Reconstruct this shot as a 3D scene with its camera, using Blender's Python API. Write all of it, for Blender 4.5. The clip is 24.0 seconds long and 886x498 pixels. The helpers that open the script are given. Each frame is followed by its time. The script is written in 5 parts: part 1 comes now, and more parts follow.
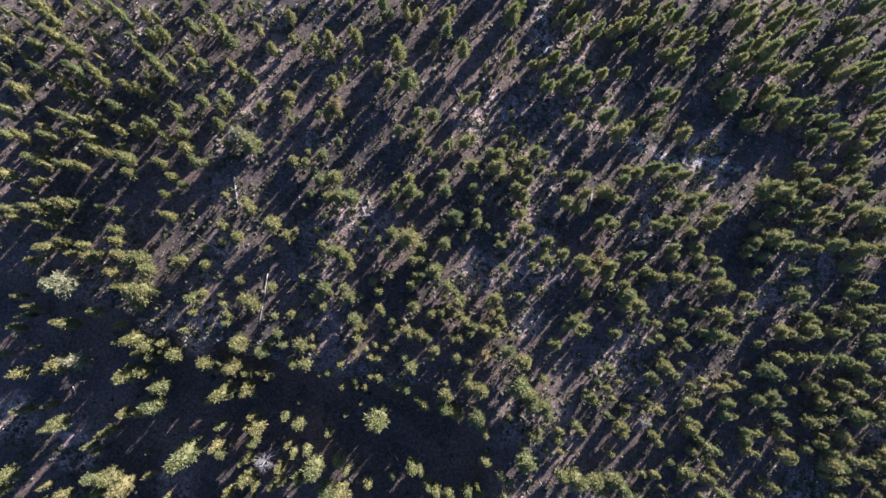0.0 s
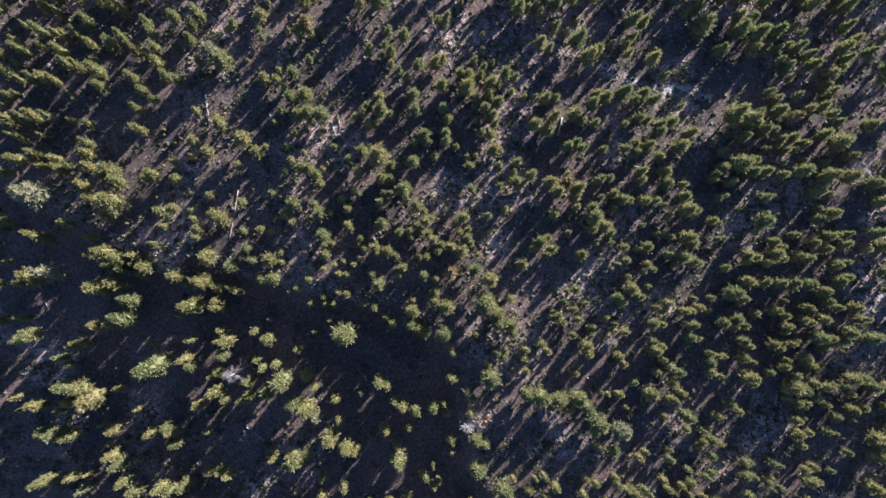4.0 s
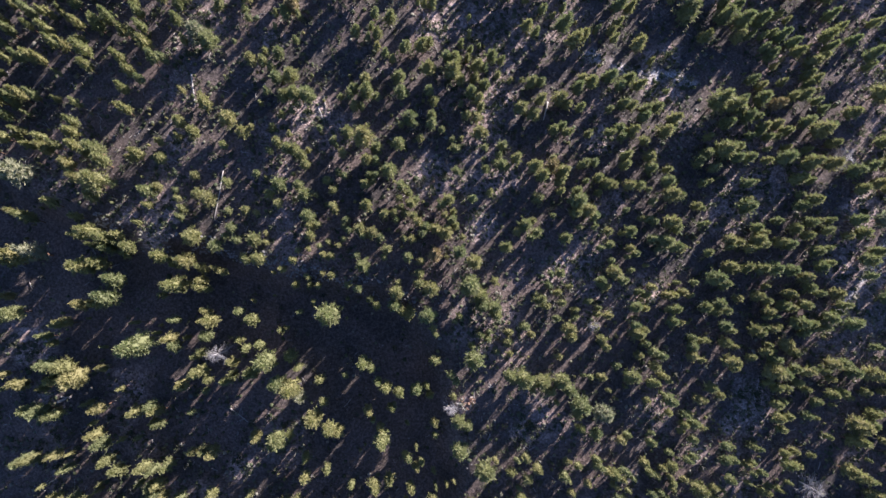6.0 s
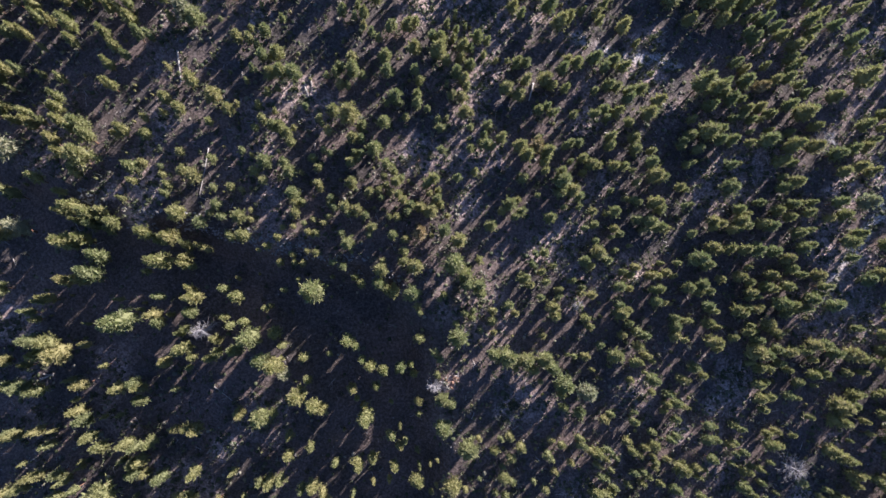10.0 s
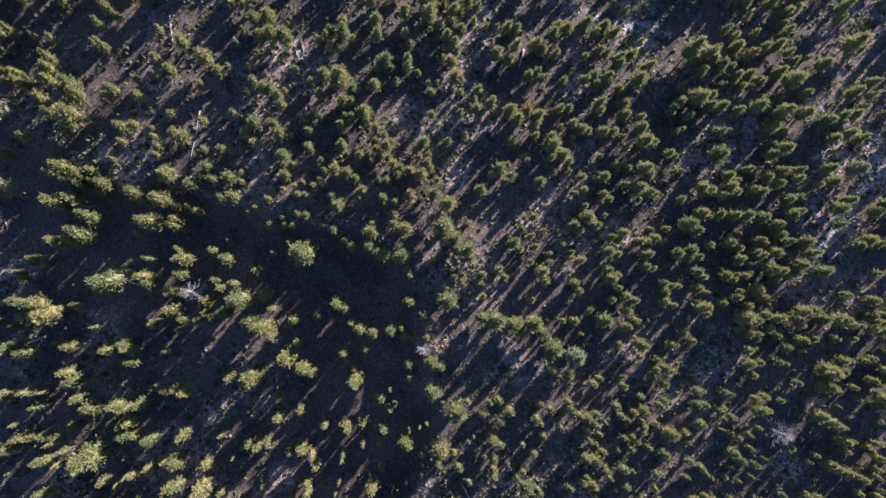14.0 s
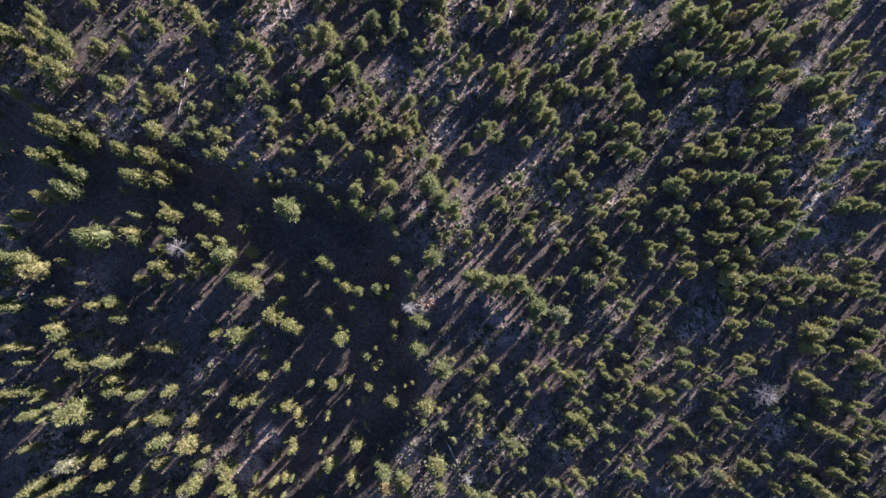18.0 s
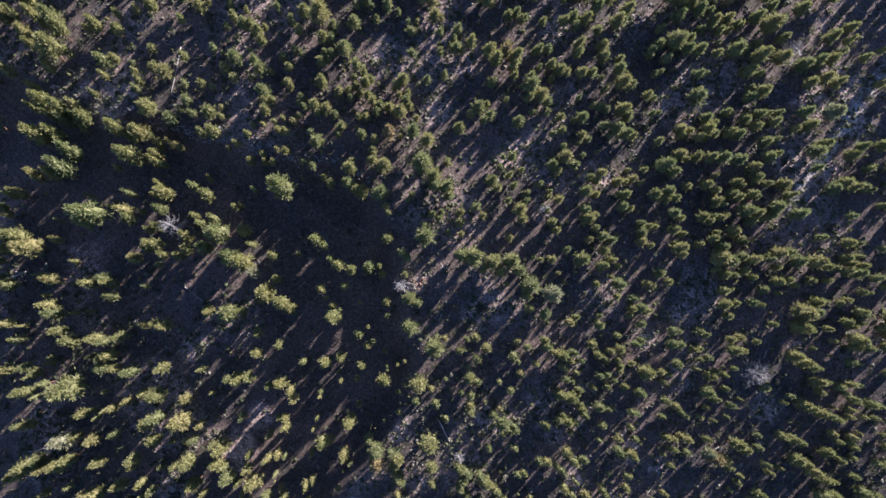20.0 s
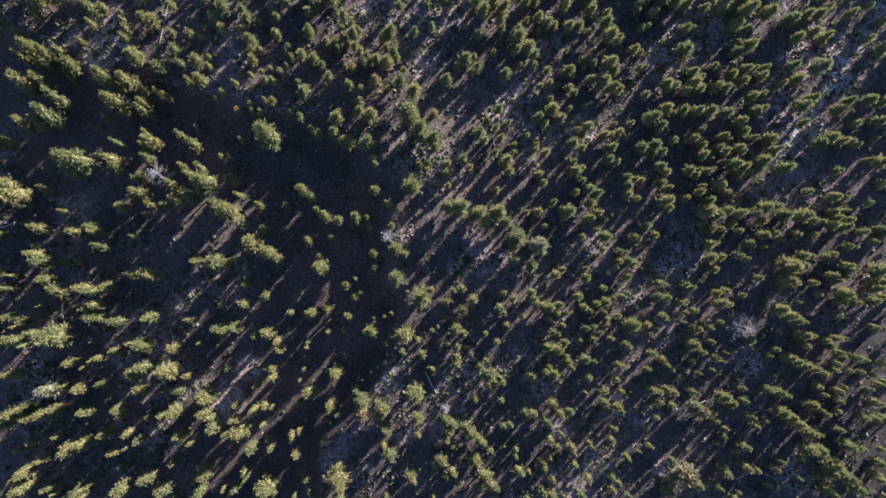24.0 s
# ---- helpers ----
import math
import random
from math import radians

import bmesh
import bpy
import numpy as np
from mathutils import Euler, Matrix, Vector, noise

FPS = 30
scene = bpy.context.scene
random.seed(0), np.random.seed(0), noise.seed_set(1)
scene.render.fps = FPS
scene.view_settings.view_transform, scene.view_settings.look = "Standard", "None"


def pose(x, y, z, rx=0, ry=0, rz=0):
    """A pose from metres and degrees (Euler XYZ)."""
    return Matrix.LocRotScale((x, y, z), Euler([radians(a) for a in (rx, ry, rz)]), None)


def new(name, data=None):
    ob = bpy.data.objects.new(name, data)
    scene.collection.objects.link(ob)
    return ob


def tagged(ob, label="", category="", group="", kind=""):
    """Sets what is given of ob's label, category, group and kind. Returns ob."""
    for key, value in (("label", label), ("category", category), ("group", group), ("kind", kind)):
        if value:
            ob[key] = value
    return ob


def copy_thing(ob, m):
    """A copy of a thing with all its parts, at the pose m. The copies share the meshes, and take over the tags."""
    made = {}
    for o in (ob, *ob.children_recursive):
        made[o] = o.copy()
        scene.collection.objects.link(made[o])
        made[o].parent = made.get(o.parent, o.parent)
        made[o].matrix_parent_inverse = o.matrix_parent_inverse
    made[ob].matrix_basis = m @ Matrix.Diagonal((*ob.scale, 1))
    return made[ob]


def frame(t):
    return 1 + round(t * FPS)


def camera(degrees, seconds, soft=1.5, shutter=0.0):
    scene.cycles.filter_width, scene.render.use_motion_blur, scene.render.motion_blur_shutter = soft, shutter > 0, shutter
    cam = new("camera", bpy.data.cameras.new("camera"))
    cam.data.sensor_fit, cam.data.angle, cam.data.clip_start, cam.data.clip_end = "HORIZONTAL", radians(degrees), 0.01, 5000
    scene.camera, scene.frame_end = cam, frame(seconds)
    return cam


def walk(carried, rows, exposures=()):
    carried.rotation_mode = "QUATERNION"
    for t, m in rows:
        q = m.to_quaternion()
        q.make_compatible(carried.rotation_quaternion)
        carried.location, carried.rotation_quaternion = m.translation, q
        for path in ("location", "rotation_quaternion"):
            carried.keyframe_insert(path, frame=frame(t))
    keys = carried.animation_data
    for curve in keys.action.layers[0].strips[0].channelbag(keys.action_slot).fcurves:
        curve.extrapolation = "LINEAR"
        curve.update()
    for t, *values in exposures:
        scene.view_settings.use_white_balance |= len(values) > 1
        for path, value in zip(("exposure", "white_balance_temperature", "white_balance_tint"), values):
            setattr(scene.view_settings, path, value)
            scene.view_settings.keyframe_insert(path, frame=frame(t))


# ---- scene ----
cam = camera(80.0, 24.0, soft=1.5)
METRES, EYE, TILT, LEAN, TURN = 90.0, 168.0, -83.3, -7.5, 0.0
ROWS = [
    (0.0, 0.0, 0.0, 0.0, 0.0, 0.0, -0.0),
    (0.5, 0.01, -0.0018, -0.0305, 0.08, -0.05, 0.0),
    (1.0, 0.0225, -0.0038, -0.0681, 0.15, -0.03, -0.0),
    (1.5, 0.0366, -0.0065, -0.1018, 0.23, -0.17, -0.05),
    (2.0, 0.0529, -0.0088, -0.1417, 0.27, -0.26, -0.1),
    (2.5, 0.0687, -0.0116, -0.1748, 0.26, -0.45, -0.21),
    (4.5, 0.1252, -0.0188, -0.279, 0.0, -0.66, -0.77),
    (5.0, 0.1365, -0.0205, -0.2943, -0.09, -0.7, -0.91),
    (5.5, 0.1464, -0.022, -0.3067, -0.21, -0.72, -1.03),
    (6.0, 0.1554, -0.0232, -0.3176, -0.28, -0.71, -1.12),
    (6.5, 0.1627, -0.0241, -0.3288, -0.38, -0.65, -1.19),
    (7.0, 0.1695, -0.0249, -0.3399, -0.46, -0.58, -1.27),
    (7.5, 0.1755, -0.0258, -0.3488, -0.52, -0.56, -1.31),
    (8.0, 0.18, -0.0268, -0.3582, -0.58, -0.52, -1.36),
    (8.5, 0.1845, -0.0276, -0.368, -0.63, -0.47, -1.4),
    (9.0, 0.1883, -0.0285, -0.3785, -0.68, -0.42, -1.42),
    (9.5, 0.1921, -0.0296, -0.3901, -0.71, -0.38, -1.44),
    (10.0, 0.1963, -0.0306, -0.4033, -0.72, -0.34, -1.47),
    (10.5, 0.2, -0.0315, -0.4167, -0.74, -0.32, -1.5),
    (12.5, 0.2182, -0.037, -0.4794, -0.73, -0.27, -1.57),
    (13.0, 0.2238, -0.0382, -0.4959, -0.72, -0.28, -1.61),
    (13.5, 0.2294, -0.0395, -0.5139, -0.74, -0.27, -1.65),
    (14.0, 0.2358, -0.0408, -0.5317, -0.71, -0.29, -1.68),
    (14.5, 0.2419, -0.042, -0.5496, -0.71, -0.3, -1.71),
    (15.0, 0.2483, -0.0431, -0.5682, -0.71, -0.28, -1.75),
    (15.5, 0.2555, -0.0445, -0.5864, -0.72, -0.27, -1.79),
    (16.0, 0.2616, -0.0455, -0.603, -0.72, -0.27, -1.83),
    (16.5, 0.2687, -0.0467, -0.6214, -0.72, -0.27, -1.85),
    (17.0, 0.2758, -0.048, -0.6391, -0.73, -0.27, -1.89),
    (17.5, 0.2831, -0.0493, -0.658, -0.73, -0.26, -1.92),
    (18.0, 0.29, -0.0507, -0.6765, -0.73, -0.26, -1.95),
    (18.5, 0.2975, -0.0518, -0.695, -0.73, -0.26, -1.99),
    (20.5, 0.3238, -0.0566, -0.7711, -0.79, -0.26, -2.11),
    (21.0, 0.3308, -0.0579, -0.7915, -0.79, -0.25, -2.12),
    (21.5, 0.3377, -0.0591, -0.8116, -0.78, -0.25, -2.13),
    (22.0, 0.3444, -0.0604, -0.8323, -0.78, -0.27, -2.14),
    (22.5, 0.351, -0.0617, -0.8539, -0.77, -0.26, -2.17),
    (23.0, 0.3578, -0.0629, -0.8754, -0.77, -0.29, -2.2),
    (23.5, 0.3652, -0.0641, -0.8978, -0.75, -0.3, -2.22),
    (24.0, 0.372, -0.0655, -0.9207, -0.75, -0.31, -2.25),
]
walk(cam, [(t, pose(0, 0, EYE, TILT, LEAN, TURN) @ pose(METRES * x, METRES * y, METRES * z, 90 + pitch, roll, yaw)) for t, x, y, z, yaw, pitch, roll in ROWS],
     exposures=[(0.0, 1.81, 5650, 20)])

# ---- light ----
SUN_AZ, SUN_EL = 40.0, 22.0          # degrees clockwise from +y, and above the horizon
world = bpy.data.worlds.new("world")
scene.world = world
world.use_nodes = True
wn = world.node_tree
sky = wn.nodes.new("ShaderNodeTexSky")
sky.sky_type = "NISHITA"
sky.sun_disc = False
sky.sun_elevation, sky.sun_rotation = radians(SUN_EL), radians(SUN_AZ)
sky.altitude, sky.ozone_density = 1500, 4.0
wn.nodes["Background"].inputs["Strength"].default_value = 0.05
wn.links.new(sky.outputs["Color"], wn.nodes["Background"].inputs["Color"])
sun_data = bpy.data.lights.new("sun", "SUN")
sun_data.energy, sun_data.angle, sun_data.color = 5.0, radians(0.5), (1, 0.915, 0.75)
sun = new("sun", sun_data)
toward_sun = Vector((math.sin(radians(SUN_AZ)) * math.cos(radians(SUN_EL)), math.cos(radians(SUN_AZ)) * math.cos(radians(SUN_EL)), math.sin(radians(SUN_EL))))
sun.matrix_world = Matrix.Translation((0, 0, 300)) @ toward_sun.to_track_quat("Z", "Y").to_matrix().to_4x4()


# ---- materials ----
def node_material(name, rough=0.85):
    m = bpy.data.materials.new(name)
    m.use_nodes = True
    bsdf = m.node_tree.nodes["Principled BSDF"]
    bsdf.inputs["Roughness"].default_value = rough
    bsdf.inputs["Specular IOR Level"].default_value = 0.25
    return m, m.node_tree.nodes, m.node_tree.links, bsdf


def ramp(nodes, stops):
    r = nodes.new("ShaderNodeValToRGB")
    while len(r.color_ramp.elements) < len(stops):
        r.color_ramp.elements.new(0.5)
    for e, (p, c) in zip(r.color_ramp.elements, stops):
        e.position, e.color = p, (*c, 1)
    return r


def noise_tex(nodes, links, coord, scale, detail=4.0, rough=0.55):
    n = nodes.new("ShaderNodeTexNoise")
    n.inputs["Scale"].default_value, n.inputs["Detail"].default_value, n.inputs["Roughness"].default_value = scale, detail, rough
    links.new(coord, n.inputs["Vector"])
    return n


def mix(nodes, links, fac, a, b, mode="MIX"):
    x = nodes.new("ShaderNodeMix")
    x.data_type, x.blend_type = "RGBA", mode
    for sock, v in ((x.inputs["Factor"], fac), (x.inputs["A"], a), (x.inputs["B"], b)):
        if isinstance(v, (int, float)):
            sock.default_value = v
        elif isinstance(v, tuple):
            sock.default_value = (*v, 1)
        else:
            links.new(v, sock)
    return x.outputs["Result"]


def foliage_material(name, stops, through_light=0.25):
    """Needles: the tone goes from tree to tree by Object Info (and by the "tone" of joined trees), and from tuft to tuft by island."""
    m, nodes, links, bsdf = node_material(name, 0.7)
    info = nodes.new("ShaderNodeObjectInfo")
    geo = nodes.new("ShaderNodeNewGeometry")
    tone = ramp(nodes, stops)
    own = nodes.new("ShaderNodeAttribute")
    own.attribute_name = "tone"
    total = nodes.new("ShaderNodeMath")
    total.operation = "ADD"
    links.new(info.outputs["Random"], total.inputs[0])
    links.new(own.outputs["Fac"], total.inputs[1])
    part_of = nodes.new("ShaderNodeMath")
    part_of.operation = "FRACT"
    links.new(total.outputs["Value"], part_of.inputs[0])
    links.new(part_of.outputs["Value"], tone.inputs["Fac"])
    bright = ramp(nodes, [(0.0, (0.86, 0.87, 0.88)), (1.0, (1.12, 1.12, 1.1))])
    links.new(geo.outputs["Random Per Island"], bright.inputs["Fac"])
    col = mix(nodes, links, 1.0, tone.outputs["Color"], bright.outputs["Color"], "MULTIPLY")
    links.new(col, bsdf.inputs["Base Color"])
    trans = nodes.new("ShaderNodeBsdfTranslucent")
    links.new(mix(nodes, links, 1.0, col, (0.96, 1.14, 0.86), "MULTIPLY"), trans.inputs["Color"])
    both = nodes.new("ShaderNodeMixShader")
    both.inputs["Fac"].default_value = through_light
    links.new(bsdf.outputs["BSDF"], both.inputs[1])
    links.new(trans.outputs["BSDF"], both.inputs[2])
    links.new(both.outputs["Shader"], nodes["Material Output"].inputs["Surface"])
    return m


NEEDLES = foliage_material("pine_needles", [(0.0, (0.206, 0.213, 0.106)), (0.35, (0.239, 0.231, 0.108)), (0.75, (0.268, 0.243, 0.110)), (1.0, (0.300, 0.259, 0.122))], 0.42)
PALE_NEEDLES = foliage_material("grey_green_needles", [(0.0, (0.245, 0.235, 0.150)), (1.0, (0.300, 0.275, 0.185))], 0.35)
BROWN_NEEDLES = foliage_material("dying_needles", [(0.0, (0.24, 0.19, 0.10)), (1.0, (0.30, 0.22, 0.12))], 0.25)
GREY_TWIGS = foliage_material("grey_twigs", [(0.0, (0.27, 0.245, 0.245)), (1.0, (0.36, 0.325, 0.32))], 0.1)
SHRUB = foliage_material("shrub_leaves", [(0.0, (0.05, 0.062, 0.032)), (0.4, (0.09, 0.098, 0.055)), (0.75, (0.14, 0.135, 0.09)), (1.0, (0.25, 0.225, 0.19))], 0.2)


def bark_material(name, dark, light, scale):
    m, nodes, links, bsdf = node_material(name, 0.9)
    tc = nodes.new("ShaderNodeTexCoord")
    n = noise_tex(nodes, links, tc.outputs["Object"], scale, 5)
    r = ramp(nodes, [(0.3, dark), (0.7, light)])
    links.new(n.outputs["Fac"], r.inputs["Fac"])
    links.new(r.outputs["Color"], bsdf.inputs["Base Color"])
    b = nodes.new("ShaderNodeBump")
    b.inputs["Strength"].default_value = 0.5
    links.new(n.outputs["Fac"], b.inputs["Height"])
    links.new(b.outputs["Normal"], bsdf.inputs["Normal"])
    return m


BARK = bark_material("pine_bark", (0.10, 0.055, 0.035), (0.30, 0.17, 0.11), 4)
DEADWOOD = bark_material("weathered_wood", (0.30, 0.26, 0.24), (0.56, 0.51, 0.47), 5)
ROTTEN = bark_material("red_rotten_wood", (0.22, 0.12, 0.08), (0.42, 0.27, 0.19), 3)
STONE = bark_material("grey_stone", (0.15, 0.14, 0.135), (0.30, 0.28, 0.27), 2)


def ground_material():
    m, nodes, links, bsdf = node_material("forest_floor", 0.95)
    tc = nodes.new("ShaderNodeTexCoord")
    xyz = tc.outputs["Object"]
    big = noise_tex(nodes, links, xyz, 0.045, 3)
    mid = noise_tex(nodes, links, xyz, 0.55, 5, 0.65)
    fine = noise_tex(nodes, links, xyz, 1.25, 5, 0.72)
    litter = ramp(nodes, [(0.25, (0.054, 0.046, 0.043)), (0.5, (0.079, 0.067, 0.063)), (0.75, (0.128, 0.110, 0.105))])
    links.new(mid.outputs["Fac"], litter.inputs["Fac"])
    red = ramp(nodes, [(0.4, (0, 0, 0)), (0.62, (1, 1, 1))])
    links.new(big.outputs["Fac"], red.inputs["Fac"])
    col = mix(nodes, links, red.outputs["Color"], litter.outputs["Color"], (0.152, 0.113, 0.100))
    bare = nodes.new("ShaderNodeAttribute")
    bare.attribute_name = "bare"
    clods = ramp(nodes, [(0.36, (0.62, 0.6, 0.58)), (0.5, (0.95, 0.95, 0.95)), (0.66, (1.25, 1.22, 1.22))])
    links.new(mid.outputs["Fac"], clods.inputs["Fac"])
    soil = ramp(nodes, [(0.3, (0.31, 0.224, 0.200)), (0.7, (0.55, 0.425, 0.385))])
    links.new(fine.outputs["Fac"], soil.inputs["Fac"])
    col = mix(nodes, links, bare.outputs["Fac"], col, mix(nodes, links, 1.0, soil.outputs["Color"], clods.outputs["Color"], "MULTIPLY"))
    track = nodes.new("ShaderNodeAttribute")
    track.attribute_name = "track"
    dust = ramp(nodes, [(0.35, (0.34, 0.305, 0.30)), (0.65, (0.60, 0.56, 0.55))])
    links.new(fine.outputs["Fac"], dust.inputs["Fac"])
    col = mix(nodes, links, track.outputs["Fac"], col, dust.outputs["Color"])
    speck = ramp(nodes, [(0.38, (0.5, 0.5, 0.47)), (0.5, (0.9, 0.89, 0.88)), (0.62, (1.4, 1.35, 1.35))])
    links.new(fine.outputs["Fac"], speck.inputs["Fac"])
    col = mix(nodes, links, 1.0, col, speck.outputs["Color"], "MULTIPLY")
    grain = noise_tex(nodes, links, xyz, 3.4, 3, 0.7)
    crumbs = ramp(nodes, [(0.36, (0.72, 0.71, 0.7)), (0.5, (0.97, 0.97, 0.97)), (0.64, (1.28, 1.26, 1.25))])
    links.new(grain.outputs["Fac"], crumbs.inputs["Fac"])
    col = mix(nodes, links, 1.0, col, crumbs.outputs["Color"], "MULTIPLY")
    links.new(col, bsdf.inputs["Base Color"])
    b = nodes.new("ShaderNodeBump")
    b.inputs["Strength"].default_value, b.inputs["Distance"].default_value = 0.6, 0.6
    links.new(fine.outputs["Fac"], b.inputs["Height"])
    links.new(b.outputs["Normal"], bsdf.inputs["Normal"])
    return m


GROUND = ground_material()


# ---- mesh helpers ----
def mesh_from(name, verts, faces, material, smooth=False):
    me = bpy.data.meshes.new(name)
    me.from_pydata([tuple(v) for v in verts], [], faces)
    me.materials.append(material)
    if smooth:
        me.polygons.foreach_set("use_smooth", [True] * len(me.polygons))
    me.update()
    return me


def part(name, me, parent, label=""):
    ob = new(name, me)
    ob.parent = parent
    return tagged(ob, label)


def tube(verts, faces, points, radii, sides=6, phase=0.0):
    """Adds a tapered tube along the points, closed at its far end."""
    base = len(verts)
    for i, (p, r) in enumerate(zip(points, radii)):
        a = points[max(i - 1, 0)]
        b = points[min(i + 1, len(points) - 1)]
        d = (Vector(b) - Vector(a)).normalized()
        u = d.orthogonal().normalized()
        v = d.cross(u)
        for k in range(sides):
            w = phase + 2 * math.pi * k / sides
            verts.append(Vector(p) + r * (math.cos(w) * u + math.sin(w) * v))
    for i in range(len(points) - 1):
        for k in range(sides):
            q = base + i * sides
            faces.append((q + k, q + (k + 1) % sides, q + sides + (k + 1) % sides, q + sides + k))
    q = base + (len(points) - 1) * sides
    faces.append(tuple(q + k for k in range(sides)))
    faces.append(tuple(base + k for k in reversed(range(sides))))


def tuft(verts, faces, rng, centre, out, size, blades, lay=0.3):
    """A brush of needles: slim blades that fan out from a twig's end and lie over the crown, facing out of it."""
    for _ in range(blades):
        wild = Vector((rng.gauss(0, 1), rng.gauss(0, 1), rng.gauss(0, 1))).normalized()
        d = (out * 0.6 + wild * 0.9 + Vector((0, 0, 0.4))).normalized()
        face = (out + Vector((rng.gauss(0, lay), rng.gauss(0, lay), rng.gauss(0.15, lay)))).normalized()
        side = d.cross(face)
        if side.length < 0.15:
            side = d.orthogonal()
        side.normalize()
        l = size * rng.uniform(0.7, 1.25)
        w = l * rng.uniform(0.26, 0.46)
        o = centre - d * l * 0.35 + wild * size * 0.55
        q = len(verts)
        verts.extend((o + side * w * 0.5, o - side * w * 0.5, o + d * l))
        faces.append((q, q + 1, q + 2))


# ---- ground ----
def smoothstep(a, b, x):
    t = min(max((x - a) / (b - a), 0.0), 1.0)
    return t * t * (3 - 2 * t)


HILL = (0.93, 6.32, 9.62, -0.81, -1.21, -2.62, 1.89)
BANK = [(-140.0, 26.0), (-100.0, 8.0), (-81.0, 1.0), (-60.0, -10.0), (-36.0, -10.5), (-8.0, -18.0), (15.0, -22.5), (29.0, -29.0),
        (38.5, -44.0), (42.0, -62.3), (47.5, -84.0), (43.5, -101.5), (32.5, -120.8), (24.3, -132.7), (21.9, -164.9)]


def below_bank(x, y):
    """How far out a place lies below the brow of the bank (minus: above it)."""
    best, side = 1e9, 1
    for (ax, ay), (bx, by) in zip(BANK, BANK[1:]):
        dx, dy = bx - ax, by - ay
        t = min(max(((x - ax) * dx + (y - ay) * dy) / (dx * dx + dy * dy), 0.0), 1.0)
        d = math.hypot(x - ax - t * dx, y - ay - t * dy)
        if d < best:
            best, side = d, -1 if dx * (y - ay) - dy * (x - ax) > 0 else 1
    return best * side


def ground_z(x, y):
    """The hillside: a bench, a steep bank 7 to 8.5 m high, and a gentler terrace to the south-west; it levels out far away."""
    cx, cy = min(max(x, -95.0), 220.0), min(max(y, -165.0), 120.0)
    a, b = cx / 100 - 0.4, cy / 100 + 0.3
    d = below_bank(min(max(x, -160.0), 260.0), min(max(y, -210.0), 160.0))
    z = sum(k * v for k, v in zip(HILL, (1, a, b, a * a, a * b, b * b, a ** 3))) - (7.0 + 1.5 * smoothstep(-90, -60, x)) * smoothstep(-1.5, 9, d) + 0.02 * min(max(d - 10, 0), 70)
    z += 0.35 * noise.noise((x / 16, y / 16, 7.7)) + 0.12 * noise.noise((x / 4, y / 4, 2.2))
    d = math.hypot(x - 45, y + 30)
    return z + 30 * smoothstep(300, 2500, d) * noise.noise((x / 500, y / 500, 1.3))
GREY_SNAGS = [(84.5, -34.5, 2.3), (-31.6, -45.1, 4.4), (156.9, -84.7, 6.4), (40.1, -61, 2.9), (165.5, 21.4, 4.8), (61.6, -115.1, 2.2), (-65.1, -115.1, 2.4)]
PALE_PINES = [(-90.1, 8.2, 4.7), (87.8, -61.6, 3.4), (-6.8, -58.5, 2.1), (-88.1, -15.2, 3.1), (142.6, -133.5, 2.9), (-61.7, -113.1, 3), (143.2, -111.9, 2.4), (179.2, 1.7, 3.2), (-41.4, 53, 3.6)]
BROWN_PINES = [(144.7, 39, 2.5), (69.9, 15.7, 2.6), (33.6, -13, 2.6), (-12.6, 62.2, 3), (144.8, -113.2, 3), (141.3, -134.3, 3.9), (34.9, -117.2, 2.9)]
WEST_LOGS = [(-43.5, 41.7, -41.9, 31.8, 0.28), (-32.4, 11.6, -34.5, -4, 0.16), (69.6, 37.7, 68.2, 31.7, 0.3), (-115.1, -36.9, -112.6, -38.9, 0.25), (54.7, -103.8, 60, -112.9, 0.2), (-30.8, -111.9, -34.3, -116.5, 0.15), (-28.2, -123.7, -33.9, -128.9, 0.2), (170.6, -134.4, 175.3, -136.5, 0.2), (-84.5, -62.4, -80.4, -60.4, 0.35), (-90.2, -90.4, -82.6, -86.3, 0.18)]
EAST_LOGS = [(-77.5, -119, -68.3, -116.9, 0.22), (-67.8, -120.8, -61, -117.4, 0.22), (24.6, 72.3, 28.8, 64.1, 0.15), (-4, 32.7, -1.9, 27.9, 0.2), (-2.3, 36.2, -1.4, 30.9, 0.18), (-83.8, -60.7, -80.5, -61, 0.22), (-84.6, -66.3, -82.2, -63.8, 0.2), (-76.1, -12, -74.6, -14.7, 0.12), (-29.8, -63.5, -23.7, -68.1, 0.12), (104.5, -27, 106.3, -24.9, 0.14), (161, -137.1, 166.4, -134, 0.14)]
NORTH_SOIL = [(32.6, 12.6, 6.2), (49.8, -3.4, 5.4), (-42.1, 58.1, 7.1), (104.8, 53, 4.7), (108.3, 42.7, 6.5), (53.5, 39.9, 4.5), (-7.5, 31.8, 5.3), (-53.3, -8.5, 4.9), (-113.1, -33.1, 7.9), (-94.5, -44.7, 7.2), (77.4, -16, 6.3), (101.6, -23.4, 5.8), (87, 25.7, 4.6), (-71.4, 89.8, 7.1), (-19.4, 95.2, 3.6), (-81.8, 84.3, 5.4), (-33.5, 93, 5.4), (31.4, 59.6, 5.4)]
